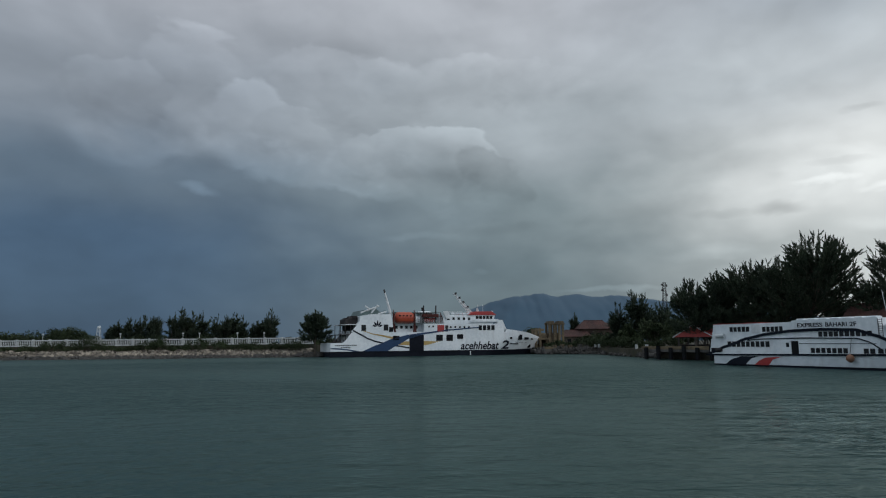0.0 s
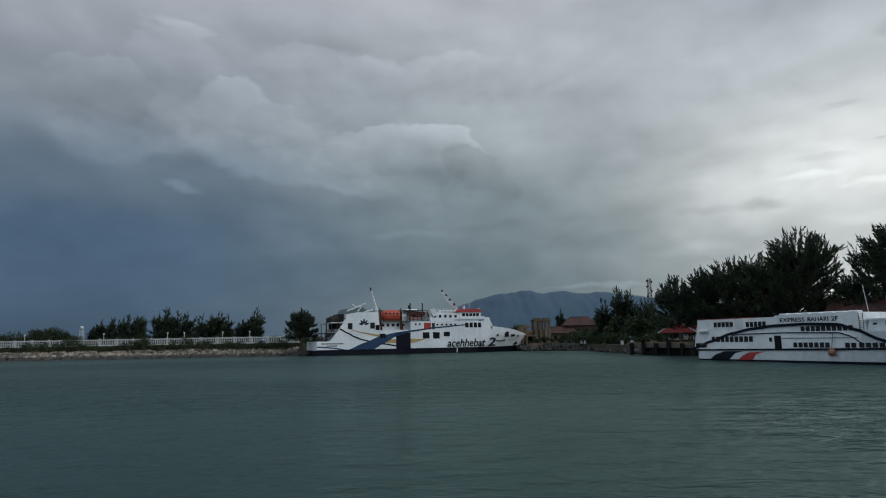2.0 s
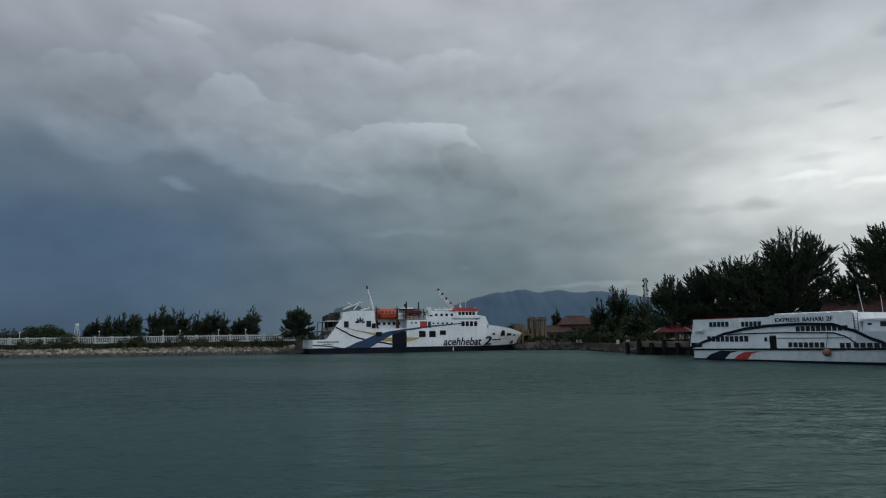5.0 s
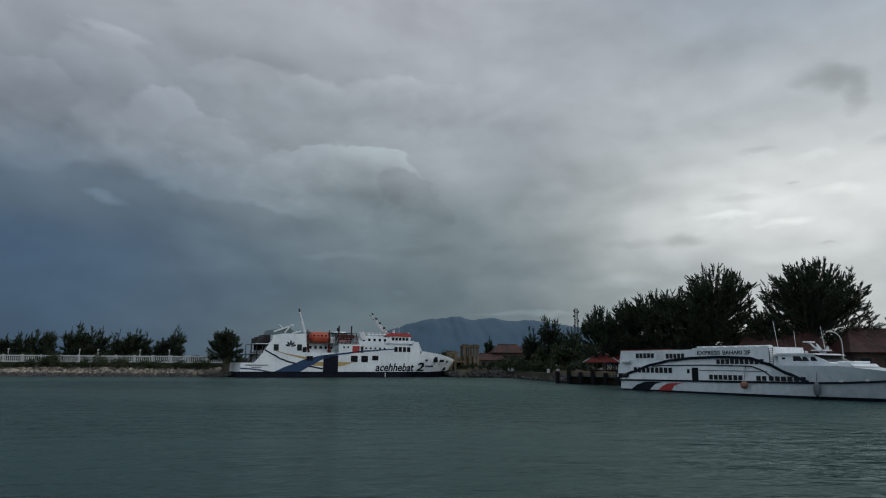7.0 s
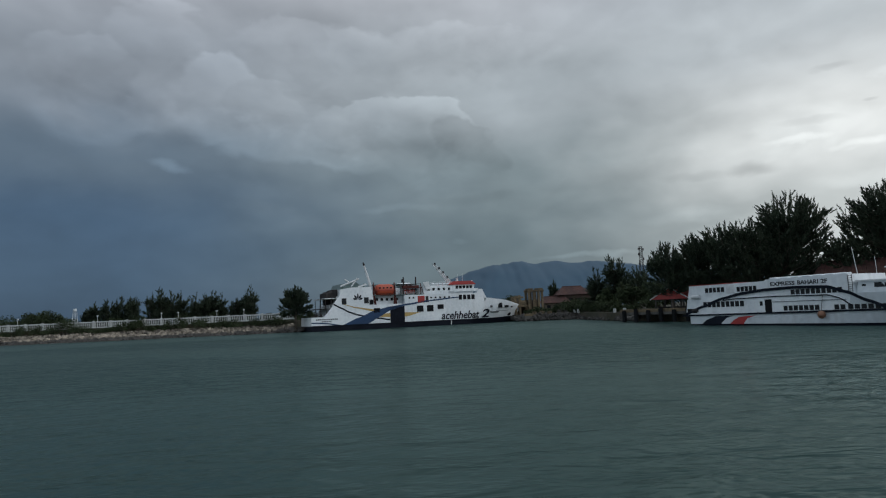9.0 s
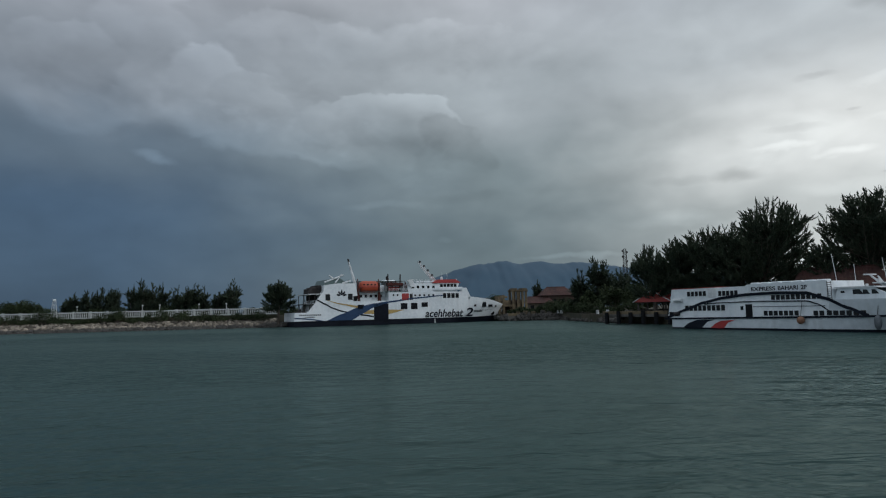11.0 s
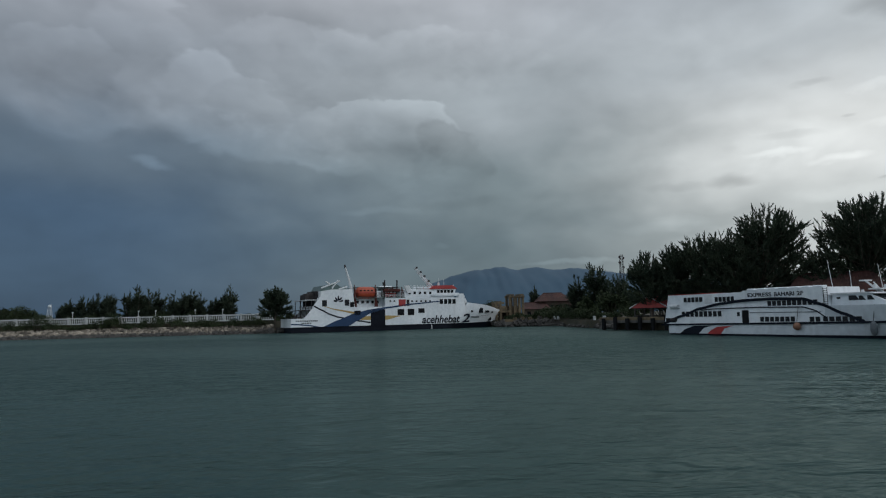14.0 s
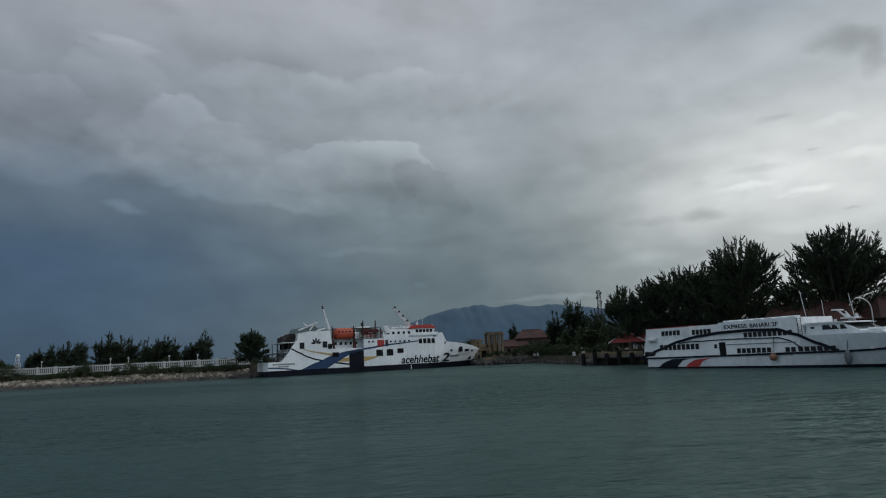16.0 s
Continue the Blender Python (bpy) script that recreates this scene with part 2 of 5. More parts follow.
def make_water():
    m = bpy.data.materials.new("harbour_water")
    m.use_nodes = True
    tree = m.node_tree
    shader = tree.nodes["Principled BSDF"]
    coord = tree.nodes.new("ShaderNodeTexCoord")

    def waves(sx, sy, turn, detail, seed):
        mapping = tree.nodes.new("ShaderNodeMapping")
        mapping.inputs["Rotation"].default_value = (0, 0, radians(turn))
        mapping.inputs["Scale"].default_value = (sx, sy, 1)
        mapping.inputs["Location"].default_value = (seed, seed, seed)
        node = tree.nodes.new("ShaderNodeTexNoise")
        node.inputs["Scale"].default_value, node.inputs["Detail"].default_value = 1.0, detail
        node.inputs["Roughness"].default_value = 0.55
        node.inputs["Distortion"].default_value = 0.4
        tree.links.new(coord.outputs["Object"], mapping.inputs[0])
        tree.links.new(mapping.outputs[0], node.inputs[0])
        return Expr(tree, node.outputs[0])

    gusts = waves(0.012, 0.02, 20, 3, 5).step(0.36, 0.62) * 0.8 + 0.5
    where = tree.nodes.new("ShaderNodeSeparateXYZ")
    tree.links.new(coord.outputs["Object"], where.inputs[0])
    px, py = (Expr(tree, where.outputs[k]) for k in (0, 1))
    dx, dy = (px - 25.0) / 15.0, (py - 30.0) / 20.0
    ruffle = (dx * dx + dy * dy + waves(0.05, 0.09, 10, 3, 3) * 0.9 - 0.45).step(1.2, 0.1)
    gusts = gusts + ruffle * 1.8
    height = (waves(0.34, 0.66, 14, 3, 2) * 0.75 + waves(1.1, 1.7, -16, 2, 7) * 0.14) * gusts + waves(0.09, 0.16, 25, 2, 4) * 0.35
    bump = tree.nodes.new("ShaderNodeBump")
    bump.inputs["Strength"].default_value, bump.inputs["Distance"].default_value = 1.0, 1.0
    tree.links.new(height.socket, bump.inputs["Height"])
    patch = waves(0.02, 0.03, 30, 3, 9).step(0.35, 0.65)
    tree.links.new(blend(tree, patch, (0.006, 0.024, 0.0235), (0.008, 0.029, 0.028)), shader.inputs["Base Color"])
    shader.inputs["Roughness"].default_value = 0.6
    shader.inputs["Specular IOR Level"].default_value = 0.0
    # silt scatters most of the light; the gloss on the ripples grows towards a flat view
    facing = tree.nodes.new("ShaderNodeLayerWeight")
    facing.inputs["Blend"].default_value = 0.5
    tree.links.new(bump.outputs[0], shader.inputs["Normal"])
    tree.links.new(bump.outputs[0], facing.inputs["Normal"])
    rise = Expr(tree, facing.outputs["Facing"]).op("POWER", 4.0)
    out = shader.outputs[0]
    # wind-roughened sheen over the whole surface, and sharper glints on the ripples
    for rough, share in ((0.30, rise * 0.23 + 0.010), (0.08, rise * (ruffle * 0.55 + 0.14) + 0.006)):
        gloss = tree.nodes.new("ShaderNodeBsdfGlossy")
        gloss.inputs["Roughness"].default_value = rough
        gloss.inputs["Color"].default_value = (0.82, 1.0, 0.95, 1)
        tree.links.new(bump.outputs[0], gloss.inputs["Normal"])
        mix = tree.nodes.new("ShaderNodeMixShader")
        tree.links.new(share.socket, mix.inputs[0])
        tree.links.new(out, mix.inputs[1])
        tree.links.new(gloss.outputs[0], mix.inputs[2])
        out = mix.outputs[0]
    tree.links.new(out, tree.nodes["Material Output"].inputs[0])
    return m


WATER = make_water()
WHITE = material("white_ship_paint", (.60, .65, .68), (.76, .80, .82), 0.5, 0.4, streaks=0.10)
GREY_WHITE = material("grey_white_ship_paint", (.46, .51, .54), (.60, .65, .68), 0.5, 0.4, streaks=0.10)
NAVY = material("navy_hull_paint", (.005, .007, .012), (.011, .014, .022), 0.6, 0.65, spec=0.08)
BLUE = material("blue_livery_paint", (.010, .034, .085), (.017, .050, .12), 0.6, 0.5, spec=0.3)
INK = material("dark_livery_paint", (.005, .008, .014), (.011, .015, .024), 0.6, 0.65, spec=0.10)
YELLOW = material("ochre_livery_paint", (.32, .22, .07), (.43, .30, .10), 0.6, 0.45)
RED = material("red_paint", (.30, .022, .022), (.40, .036, .032), 0.6, 0.45)
ORANGE = material("orange_boat_plastic", (.32, .048, .020), (.42, .070, .028), 0.8, 0.45)
GLASS = material("dark_window_glass", (.006, .008, .010), (.012, .015, .018), 0.8, 0.2, spec=0.35)
DARK = material("dark_opening", (.005, .006, .007), (.010, .011, .013), 0.8, 0.8, spec=0.15)
STEEL = material("weathered_dark_steel", (.018, .017, .018), (.045, .040, .040), 1.5, 0.7, spec=0.25)
GREEN = material("grey_green_deck_paint", (.06, .10, .10), (.10, .15, .145), 0.8, 0.5)
PALE = material("pale_galvanised_steel", (.50, .53, .54), (.66, .68, .69), 1.0, 0.5)
CONCRETE = material("stained_concrete", (.035, .034, .032), (.12, .115, .105), 0.7, 0.85, bump=0.4)
FENCE = material("white_painted_concrete", (.40, .42, .42), (.58, .60, .60), 0.7, 0.7, streaks=0.15)
ROCK = material("grey_brown_rock", (.045, .038, .030), (.31, .27, .215), 0.9, 0.9, bump=0.6, islands=1.2)
WETROCK = material("wet_dark_rock", (.016, .015, .013), (.050, .045, .038), 0.6, 0.6, bump=0.5, islands=0.6)
SOIL = material("sandy_soil_and_grass", (.020, .024, .012), (.065, .055, .035), 0.3, 0.95, bump=0.5)
LEAF = material("casuarina_needles", (.024, .038, .026), (.058, .076, .048), 0.8, 0.8, islands=0.7, spec=0.2)
SHRUB = material("shrub_leaves", (.018, .030, .013), (.046, .062, .028), 0.8, 0.8, islands=0.8, spec=0.2)
MAROON = material("dark_red_oxide_steel", (.045, .014, .012), (.085, .024, .020), 1.2, 0.7, spec=0.2)
BARK = material("grey_brown_bark", (.05, .04, .03), (.12, .10, .08), 2.0, 0.9, bump=0.5)
ROOFRED = material("red_sheet_roof", (.28, .036, .032), (.42, .060, .052), 0.7, 0.55)
TILE = material("weathered_clay_tile", (.030, .012, .010), (.078, .027, .021), 0.8, 0.8, streaks=0.3, islands=0.3)
WALL = material("cream_plaster", (.06, .052, .042), (.14, .12, .09), 0.5, 0.85, streaks=0.4)
BROWNWALL = material("brown_brick_wall", (.035, .022, .018), (.075, .048, .038), 1.0, 0.9)
OCHRE = material("ochre_concrete", (.060, .046, .028), (.17, .13, .075), 0.6, 0.85, streaks=0.4)
# aerial haze painted into both hill colours: blue-grey near, paler beyond
MOUNTAIN = material("wooded_hills_painted_haze", (.042, .086, .130), (.052, .098, .142), 0.006, 0.95, detail=10)
HAZY = material("far_hills_painted_haze", (.085, .130, .160), (.092, .138, .168), 0.004, 0.95, detail=10)
BUOY = material("orange_brown_buoy", (.18, .085, .05), (.28, .14, .08), 1.5, 0.6)
GREYBUOY = material("grey_fender_rubber", (.08, .095, .105), (.16, .18, .195), 1.5, 0.6)

# ---------------------------------------------------------------- building helpers


def part(name, bm, mat, parent=None, label="", smooth=False):
    """Link a bmesh as one mesh object, under a thing or a part."""
    mesh = bpy.data.meshes.new(name)
    bm.normal_update()
    bm.to_mesh(mesh)
    bm.free()
    if smooth:
        for p in mesh.polygons:
            p.use_smooth = True
    mesh.materials.append(mat)
    ob = new(name, mesh)
    if parent:
        ob.parent = parent
    return tagged(ob, label)


def again(ob, m, parent=None):
    """One more object on the same mesh."""
    other = new(ob.name.split(".")[0], ob.data)
    other.parent = parent or ob.parent
    other.matrix_basis = m
    return other


def thing(name, m, label, category, group="", kind=""):
    ob = new(name)
    ob.empty_display_size = 0.5
    ob.matrix_basis = m
    return tagged(ob, label, category, group, kind)


def box(bm, x0, x1, y0, y1, z0, z1, bevel=0.0):
    made = bmesh.ops.create_cube(bm, size=1.0, matrix=Matrix.LocRotScale(((x0 + x1) / 2, (y0 + y1) / 2, (z0 + z1) / 2), None, (abs(x1 - x0), abs(y1 - y0), abs(z1 - z0))))
    if bevel:
        edges = {e for v in made["verts"] for e in v.link_edges}
        bmesh.ops.bevel(bm, geom=list(edges), offset=bevel, segments=1, affect="EDGES", profile=0.5)
    return bm


def boxed(*size, bevel=0.0):
    return box(bmesh.new(), *size, bevel=bevel)


def tube(bm, a, b, r0, r1=None, sides=8):
    """A round bar from a to b."""
    a, b = Vector(a), Vector(b)
    r1 = r0 if r1 is None else r1
    turn = (b - a).to_track_quat("Z", "Y").to_matrix().to_4x4()
    bmesh.ops.create_cone(bm, cap_ends=True, segments=sides, radius1=r0, radius2=r1, depth=(b - a).length, matrix=Matrix.Translation((a + b) / 2) @ turn)
    return bm


def tubed(a, b, r0, r1=None, sides=8):
    return tube(bmesh.new(), a, b, r0, r1, sides)


def prism(bm, outline, z0, z1):
    """A plan outline (counter-clockwise) raised from z0 to z1."""
    low = [bm.verts.new((x, y, z0)) for x, y in outline]
    high = [bm.verts.new((x, y, z1)) for x, y in outline]
    n = len(outline)
    bm.faces.new(high)
    bm.faces.new(low[::-1])
    for i in range(n):
        bm.faces.new((low[i], low[(i + 1) % n], high[(i + 1) % n], high[i]))
    return bm


def slab(bm, outline, y0, y1):
    """An outline in the x-z plane given thickness from y0 to y1."""
    a = [bm.verts.new((x, y0, z)) for x, z in outline]
    b = [bm.verts.new((x, y1, z)) for x, z in outline]
    n = len(outline)
    bm.faces.new(a)
    bm.faces.new(b[::-1])
    for i in range(n):
        bm.faces.new((a[(i + 1) % n], a[i], b[i], b[(i + 1) % n]))
    bmesh.ops.recalc_face_normals(bm, faces=bm.faces)
    return bm


def ribbon(s0, s1, top, bottom, y, thick=0.03, steps=24):
    """A painted band on a ship's side: between two curves of s, standing thick proud of y (towards -y)."""
    bm = bmesh.new()
    rows = []
    for i in range(steps + 1):
        s = s0 + (s1 - s0) * i / steps
        zt, zb = top(s), bottom(s)
        yy = y(s) if callable(y) else y
        rows.append([bm.verts.new(p) for p in ((s, yy - thick, zt), (s, yy - thick, zb), (s, yy + thick, zb), (s, yy + thick, zt))])
    for a, b in zip(rows, rows[1:]):
        for k in range(4):
            bm.faces.new((a[k], a[(k + 1) % 4], b[(k + 1) % 4], b[k]))
    bm.faces.new(rows[0][::-1])
    bm.faces.new(rows[-1])
    bmesh.ops.recalc_face_normals(bm, faces=bm.faces)
    return bm


def curve(*points):
    """A smooth height through the given (s, z) points."""
    pts = sorted(points)

    def at(s):
        if s <= pts[0][0]:
            return pts[0][1]
        for (a, za), (b, zb) in zip(pts, pts[1:]):
            if s <= b:
                k = (s - a) / (b - a)
                return za + (zb - za) * (k * 0.6 + 0.4 * k * k * (3 - 2 * k))
        return pts[-1][1]
    return at


def cloud_mesh(name, verts, faces, mat, parent=None, label=""):
    mesh = bpy.data.meshes.new(name)
    mesh.from_pydata(verts, [], faces)
    mesh.materials.append(mat)
    ob = new(name, mesh)
    if parent:
        ob.parent = parent
    return tagged(ob, label)


# ---------------------------------------------------------------- water and land

water_bm = bmesh.new()
prism(water_bm, [(-6000, -6000), (6000, -6000), (6000, 6000), (-6000, 6000)], -3.0, 0.0)
water = tagged(part("water", water_bm, WATER), "rippled grey-green harbour water under an overcast sky", "water", kind="structure")

LAND = [(-900, 199), (-40, 201), (-38, 222), (24, 226), (31, 207), (47, 203), (46, 168), (49, 146), (52, 128), (55, 117), (73, 70), (80, 52), (160, 20), (900, -200), (900, 3000), (-900, 3000)]
land_bm = bmesh.new()
prism(land_bm, LAND, -2.5, 2.0)
land = tagged(part("ground", land_bm, SOIL), "sandy waterside ground with sparse dark grass", "ground", kind="structure")


def hills(name, y, profile, seed, label, mat):
    """A wooded ridge with folds, closed at the back."""
    rng = random.Random(seed)
    xs = [profile[0][0] + (profile[-1][0] - profile[0][0]) * i / 220 for i in range(221)]
    height = curve(*profile)
    verts, faces, rows = [], [], 14
    for i, x in enumerate(xs):
        h = height(x)
        h += 9 * noise.noise((x * 0.02, seed, 0)) + 4 * noise.noise((x * 0.07, seed, 3))
        for k in range(rows):
            f = k / (rows - 1)
            fold = noise.noise((x * 0.006 + seed, f * 2.2, 1.0)) * 90 + noise.noise((x * 0.02, f * 5, 4.0)) * 25
            verts.append((x, y + 700 * (f - 1) + fold * (1 - f) * f * 4, max(-2, h * (1 - (1 - f) ** 1.5) + (5 * noise.noise((x * 0.012, f * 6, 8.0)) * f * (1 - f) * 4))))
        verts.append((x, y + 300, -2))
    n = rows + 1
    for i in range(len(xs) - 1):
        for k in range(n - 1):
            faces.append((i * n + k, (i + 1) * n + k, (i + 1) * n + k + 1, i * n + k + 1))
    ob = cloud_mesh(name, verts, faces, mat)
    for p in ob.data.polygons:
        p.use_smooth = True
    return tagged(ob, label, "hills", kind="structure")


# no haze in the air here; the ridges carry it in their base colour
hills("backdrop", 4500, [(-120, -2), (0, 60), (100, 150), (200, 222), (330, 268), (480, 302), (671, 321), (760, 300), (900, 316), (1020, 296), (1180, 305), (1330, 285), (1505, 262), (1800, 230), (2300, 180), (3000, 60)], 3, "distant wooded mountain ridge with blue-grey haze painted into its colour", MOUNTAIN)
hills("backdrop", 5600, [(-460, -2), (-390, 130), (-300, 235), (-120, 268), (60, 262), (250, 285), (430, 270), (700, 180), (1000, -2)], 9, "faint farther ridge with paler haze painted into its colour", HAZY)

# ---------------------------------------------------------------- ships


def loft(k0, k1, z0, z1, stem, half, columns=40, rows=5, cap=True):
    """Both sides of a hull between two heights: k runs from stern to stem, stem(z) is the length at a height,
    half(k, z) the half breadth; z0 and z1 are functions of the length s. Closed by a deck, a bottom and ends."""
    bm = bmesh.new()
    sides = []
    for sign in (-1, 1):
        grid = []
        for i in range(columns + 1):
            k = k0 + (k1 - k0) * i / columns
            low, high = z0(k * stem(2.0)), z1(k * stem(4.0))
            line = []
            for j in range(rows + 1):
                z = low + (high - low) * j / rows
                line.append(bm.verts.new((k * stem(z), sign * half(k, z), z)))
            grid.append(line)
        sides.append(grid)
    a, b = sides
    for i in range(columns):
        for j in range(rows):
            bm.faces.new((a[i][j], a[i + 1][j], a[i + 1][j + 1], a[i][j + 1]))
            bm.faces.new((b[i + 1][j], b[i][j], b[i][j + 1], b[i + 1][j + 1]))
        if cap:
            bm.faces.new((a[i][-1], a[i + 1][-1], b[i + 1][-1], b[i][-1]))
            bm.faces.new((a[i + 1][0], a[i][0], b[i][0], b[i + 1][0]))
    for i in (0, columns):
        for j in range(rows):
            face = (a[i][j], a[i][j + 1], b[i][j + 1], b[i][j])
            bm.faces.new(face if i == 0 else face[::-1])
    bmesh.ops.remove_doubles(bm, verts=bm.verts, dist=0.004)
    bmesh.ops.recalc_face_normals(bm, faces=bm.faces)
    return bm


def lettering(name, text, mat, parent, x, z, y, width, height, shear=0.0, label=""):
    """Raised letters on a side that faces -y."""
    data = bpy.data.curves.new(name, "FONT")
    data.body, data.size, data.shear, data.extrude, data.resolution_u, data.offset = text, 1.0, shear, 0.01, 3, 0.022
    maker = new(name, data)
    bpy.context.view_layer.update()
    mesh = bpy.data.meshes.new_from_object(maker.evaluated_get(bpy.context.evaluated_depsgraph_get()))
    bpy.data.objects.remove(maker)
    xs, zs = [v.co.x for v in mesh.vertices], [v.co.y for v in mesh.vertices]
    x0, z0 = min(xs), min(zs)
    fx, fz = width / (max(xs) - x0), height / (max(zs) - z0)
    for v in mesh.vertices:
        v.co = Vector((x + (v.co.x - x0) * fx, y - v.co.z, z + (v.co.y - z0) * fz))
    mesh.materials.clear()
    mesh.materials.append(mat)
    ob = new(name, mesh)
    ob.parent = parent
    return tagged(ob, label)


def window_row(parent, s0, s1, z0, z1, y, count, gap=0.3, name="window", slant=0.0):
    """A row of framed dark panes on a side that faces -y, all on one mesh."""
    pitch = (s1 - s0) / count
    w = pitch * (1 - gap)
    h = z1 - z0
    bm = bmesh.new()
    slab(bm, [(0.06, 0.06), (w - 0.06, 0.06), (w - 0.06 + slant, h - 0.06), (0.06 + slant, h - 0.06)], -0.02, 0.05)
    pane = part(name, bm, GLASS, parent)
    frame_bm = bmesh.new()
    for box_ in ((0, w, 0, 0.06), (0, w, h - 0.06, h)):
        box(frame_bm, box_[0] + slant * (box_[2] / h), box_[1] + slant * (box_[2] / h), -0.035, 0.05, box_[2], box_[3])
    slab(frame_bm, [(0, 0.06), (0.06, 0.06), (0.06 + slant, h - 0.06), (slant, h - 0.06)], -0.035, 0.05)
    slab(frame_bm, [(w - 0.06, 0.06), (w, 0.06), (w + slant, h - 0.06), (w - 0.06 + slant, h - 0.06)], -0.035, 0.05)
    rim = part("window_frame", frame_bm, STEEL, pane)
    where = lambda i: Matrix.Translation((s0 + i * pitch + pitch * gap / 2, y(s0 + i * pitch) if callable(y) else y, z0))
    pane.matrix_basis = where(0)
    for i in range(1, count):
        other = again(pane, where(i))
        again(rim, Matrix(), other)


def railing(parent, points, height=1.05, pitch=1.5, mat=None):
    """A ship's rail along a line of (x, y, z): stanchions and three bars in one mesh."""
    bm = bmesh.new()
    for (a, b) in zip(points, points[1:]):
        a, b = Vector(a), Vector(b)
        n = max(1, round((b - a).length / pitch))
        for i in range(n + 1):
            p = a.lerp(b, i / n)
            tube(bm, p, p + Vector((0, 0, height)), 0.03, sides=5)
        for f in (0.38, 0.7, 1.0):
            up = Vector((0, 0, height * f))
            tube(bm, a + up, b + up, 0.03, sides=5)
    return part("railing", bm, mat or PALE, parent)


def make_ferry():
    ship = thing("car_ferry", Matrix(((.929, -.369, 0, -33 - .369 * 6.8), (.369, .929, 0, 184 + .929 * 6.8), (0, 0, 1, 0), (0, 0, 0, 1))),
                 "white car ferry with blue and ochre swooshes moored at ramp", "ferry")
    stem = lambda z: 68.0 + 4.6 * max(-0.25, min(1.0, z / 5.0))

    def half(k, z):
        if k < 0.70:
            return 6.8
        return 6.8 * max(0.0, 1 - ((k - 0.70) / 0.30) ** (1.55 + 0.22 * max(0, z)))
    wall = lambda s, z=4.0: -half(min(1, s / stem(z)), z)
    top = lambda s: 3.9 if s < 5.9 else (3.9 + (s - 5.9) * 1.32 if s < 8.15 else (6.85 if s < 55.5 else 7.75 - (s - 55.5) * 0.12 - max(0, s - 62) ** 1.3 * 0.055))
    part("boot_top", loft(2.2 / 66, 1, lambda s: -1.2, lambda s: 1.45 + max(0, s - 58) * 0.03, stem, lambda k, z: half(k, z) + 0.02, 60, 3), NAVY, ship, "dark navy waterline band with scuffs")
    part("hull", loft(2.2 / 68, 1, lambda s: 1.45 + max(0, s - 58) * 0.03, top, stem, half, 160, 5), WHITE, ship, "white painted steel hull with rust runs")
    part("rubbing_strake", ribbon(2.2, 66.0, lambda s: 1.56, lambda s: 1.36, lambda s: wall(s, 1.45), 0.12, 60), NAVY, ship)
    # forward house, flush with the side
    deck = lambda s: 6.85
    part("forward_house", loft(29.6 / stem(4), 55.6 / stem(4), deck, lambda s: 9.3, lambda z: stem(4.0), lambda k, z: half(k, 4.0), 40, 3), WHITE, ship)
    aft = bmesh.new()
    slab(aft, [(8.15, 6.85), (10.45, 9.95), (10.6, 11.4), (13.6, 11.9), (19.7, 11.9), (20.4, 6.85)], -6.8, 6.8)
    part("aft_house", aft, WHITE, ship)
    part("bay_house", boxed(20.35, 29.65, -4.4, 4.4, 6.85, 9.4), WHITE, ship)
    window_row(ship, 21.2, 28.8, 7.9, 8.7, -4.42, 5, 0.5)
    part("boat_deck", boxed(20.0, 36.0, -6.5, 6.5, 9.4, 9.52), GREEN, ship)
    # wing, bridge and upper house
    wing = bmesh.new()
    slab(wing, [(53.2, 9.3), (53.6, 10.45), (55.0, 10.5), (56.3, 7.7), (55.5, 7.7), (55.4, 9.3)], wall(54) + 0.01, wall(54) + 1.5)
    part("bridge_wing", wing, WHITE, ship)
    wing = bmesh.new()
    slab(wing, [(53.2, 9.3), (53.6, 10.45), (55.0, 10.5), (56.3, 7.7), (55.5, 7.7), (55.4, 9.3)], -wall(54) - 1.5, -wall(54) - 0.01)
    part("bridge_wing", wing, WHITE, ship)
    part("upper_house", boxed(36.2, 50.0, -5.2, 5.2, 9.3, 11.9, bevel=0.06), WHITE, ship)
    bridge = bmesh.new()
    slab(bridge, [(45.8, 9.3), (45.8, 12.0), (53.2, 12.0), (52.4, 9.3)], -5.3, 5.3)
    part("bridge", bridge, WHITE, ship)
    part("bridge_deck", boxed(44.5, 54.2, -6.3, 6.3, 9.9, 10.05), WHITE, ship)
    roof = bmesh.new()
    slab(roof, [(44.2, 12.0), (46.0, 13.0), (52.0, 13.1), (53.6, 12.0)], -5.6, 5.6)
    part("bridge_roof", roof, RED, ship, "faded red wheelhouse roof")
    window_row(ship, 46.6, 52.4, 10.75, 11.7, -5.32, 5, 0.22)
    window_row(ship, 37.0, 45.4, 10.4, 11.2, -5.22, 5, 0.55)
    window_row(ship, 46.8, 52.4, 7.4, 8.85, lambda s: wall(s + 0.9) - 0.02, 4, 0.24)
    window_row(ship, 37.2, 44.5, 8.05, 8.55, -6.82, 5, 0.62, "porthole")
    window_row(ship, 30.5, 33.0, 8.2, 8.7, -6.82, 2, 0.62, "porthole")
    # car deck openings
    for s0, s1, z0, z1 in ((33.3, 35.4, 4.3, 6.1), (36.5, 38.6, 4.25, 6.1), (39.9, 41.9, 4.85, 6.2)):
        window_row(ship, s0, s1, z0, z1, -6.83, 1, 0.02, "car_deck_window")
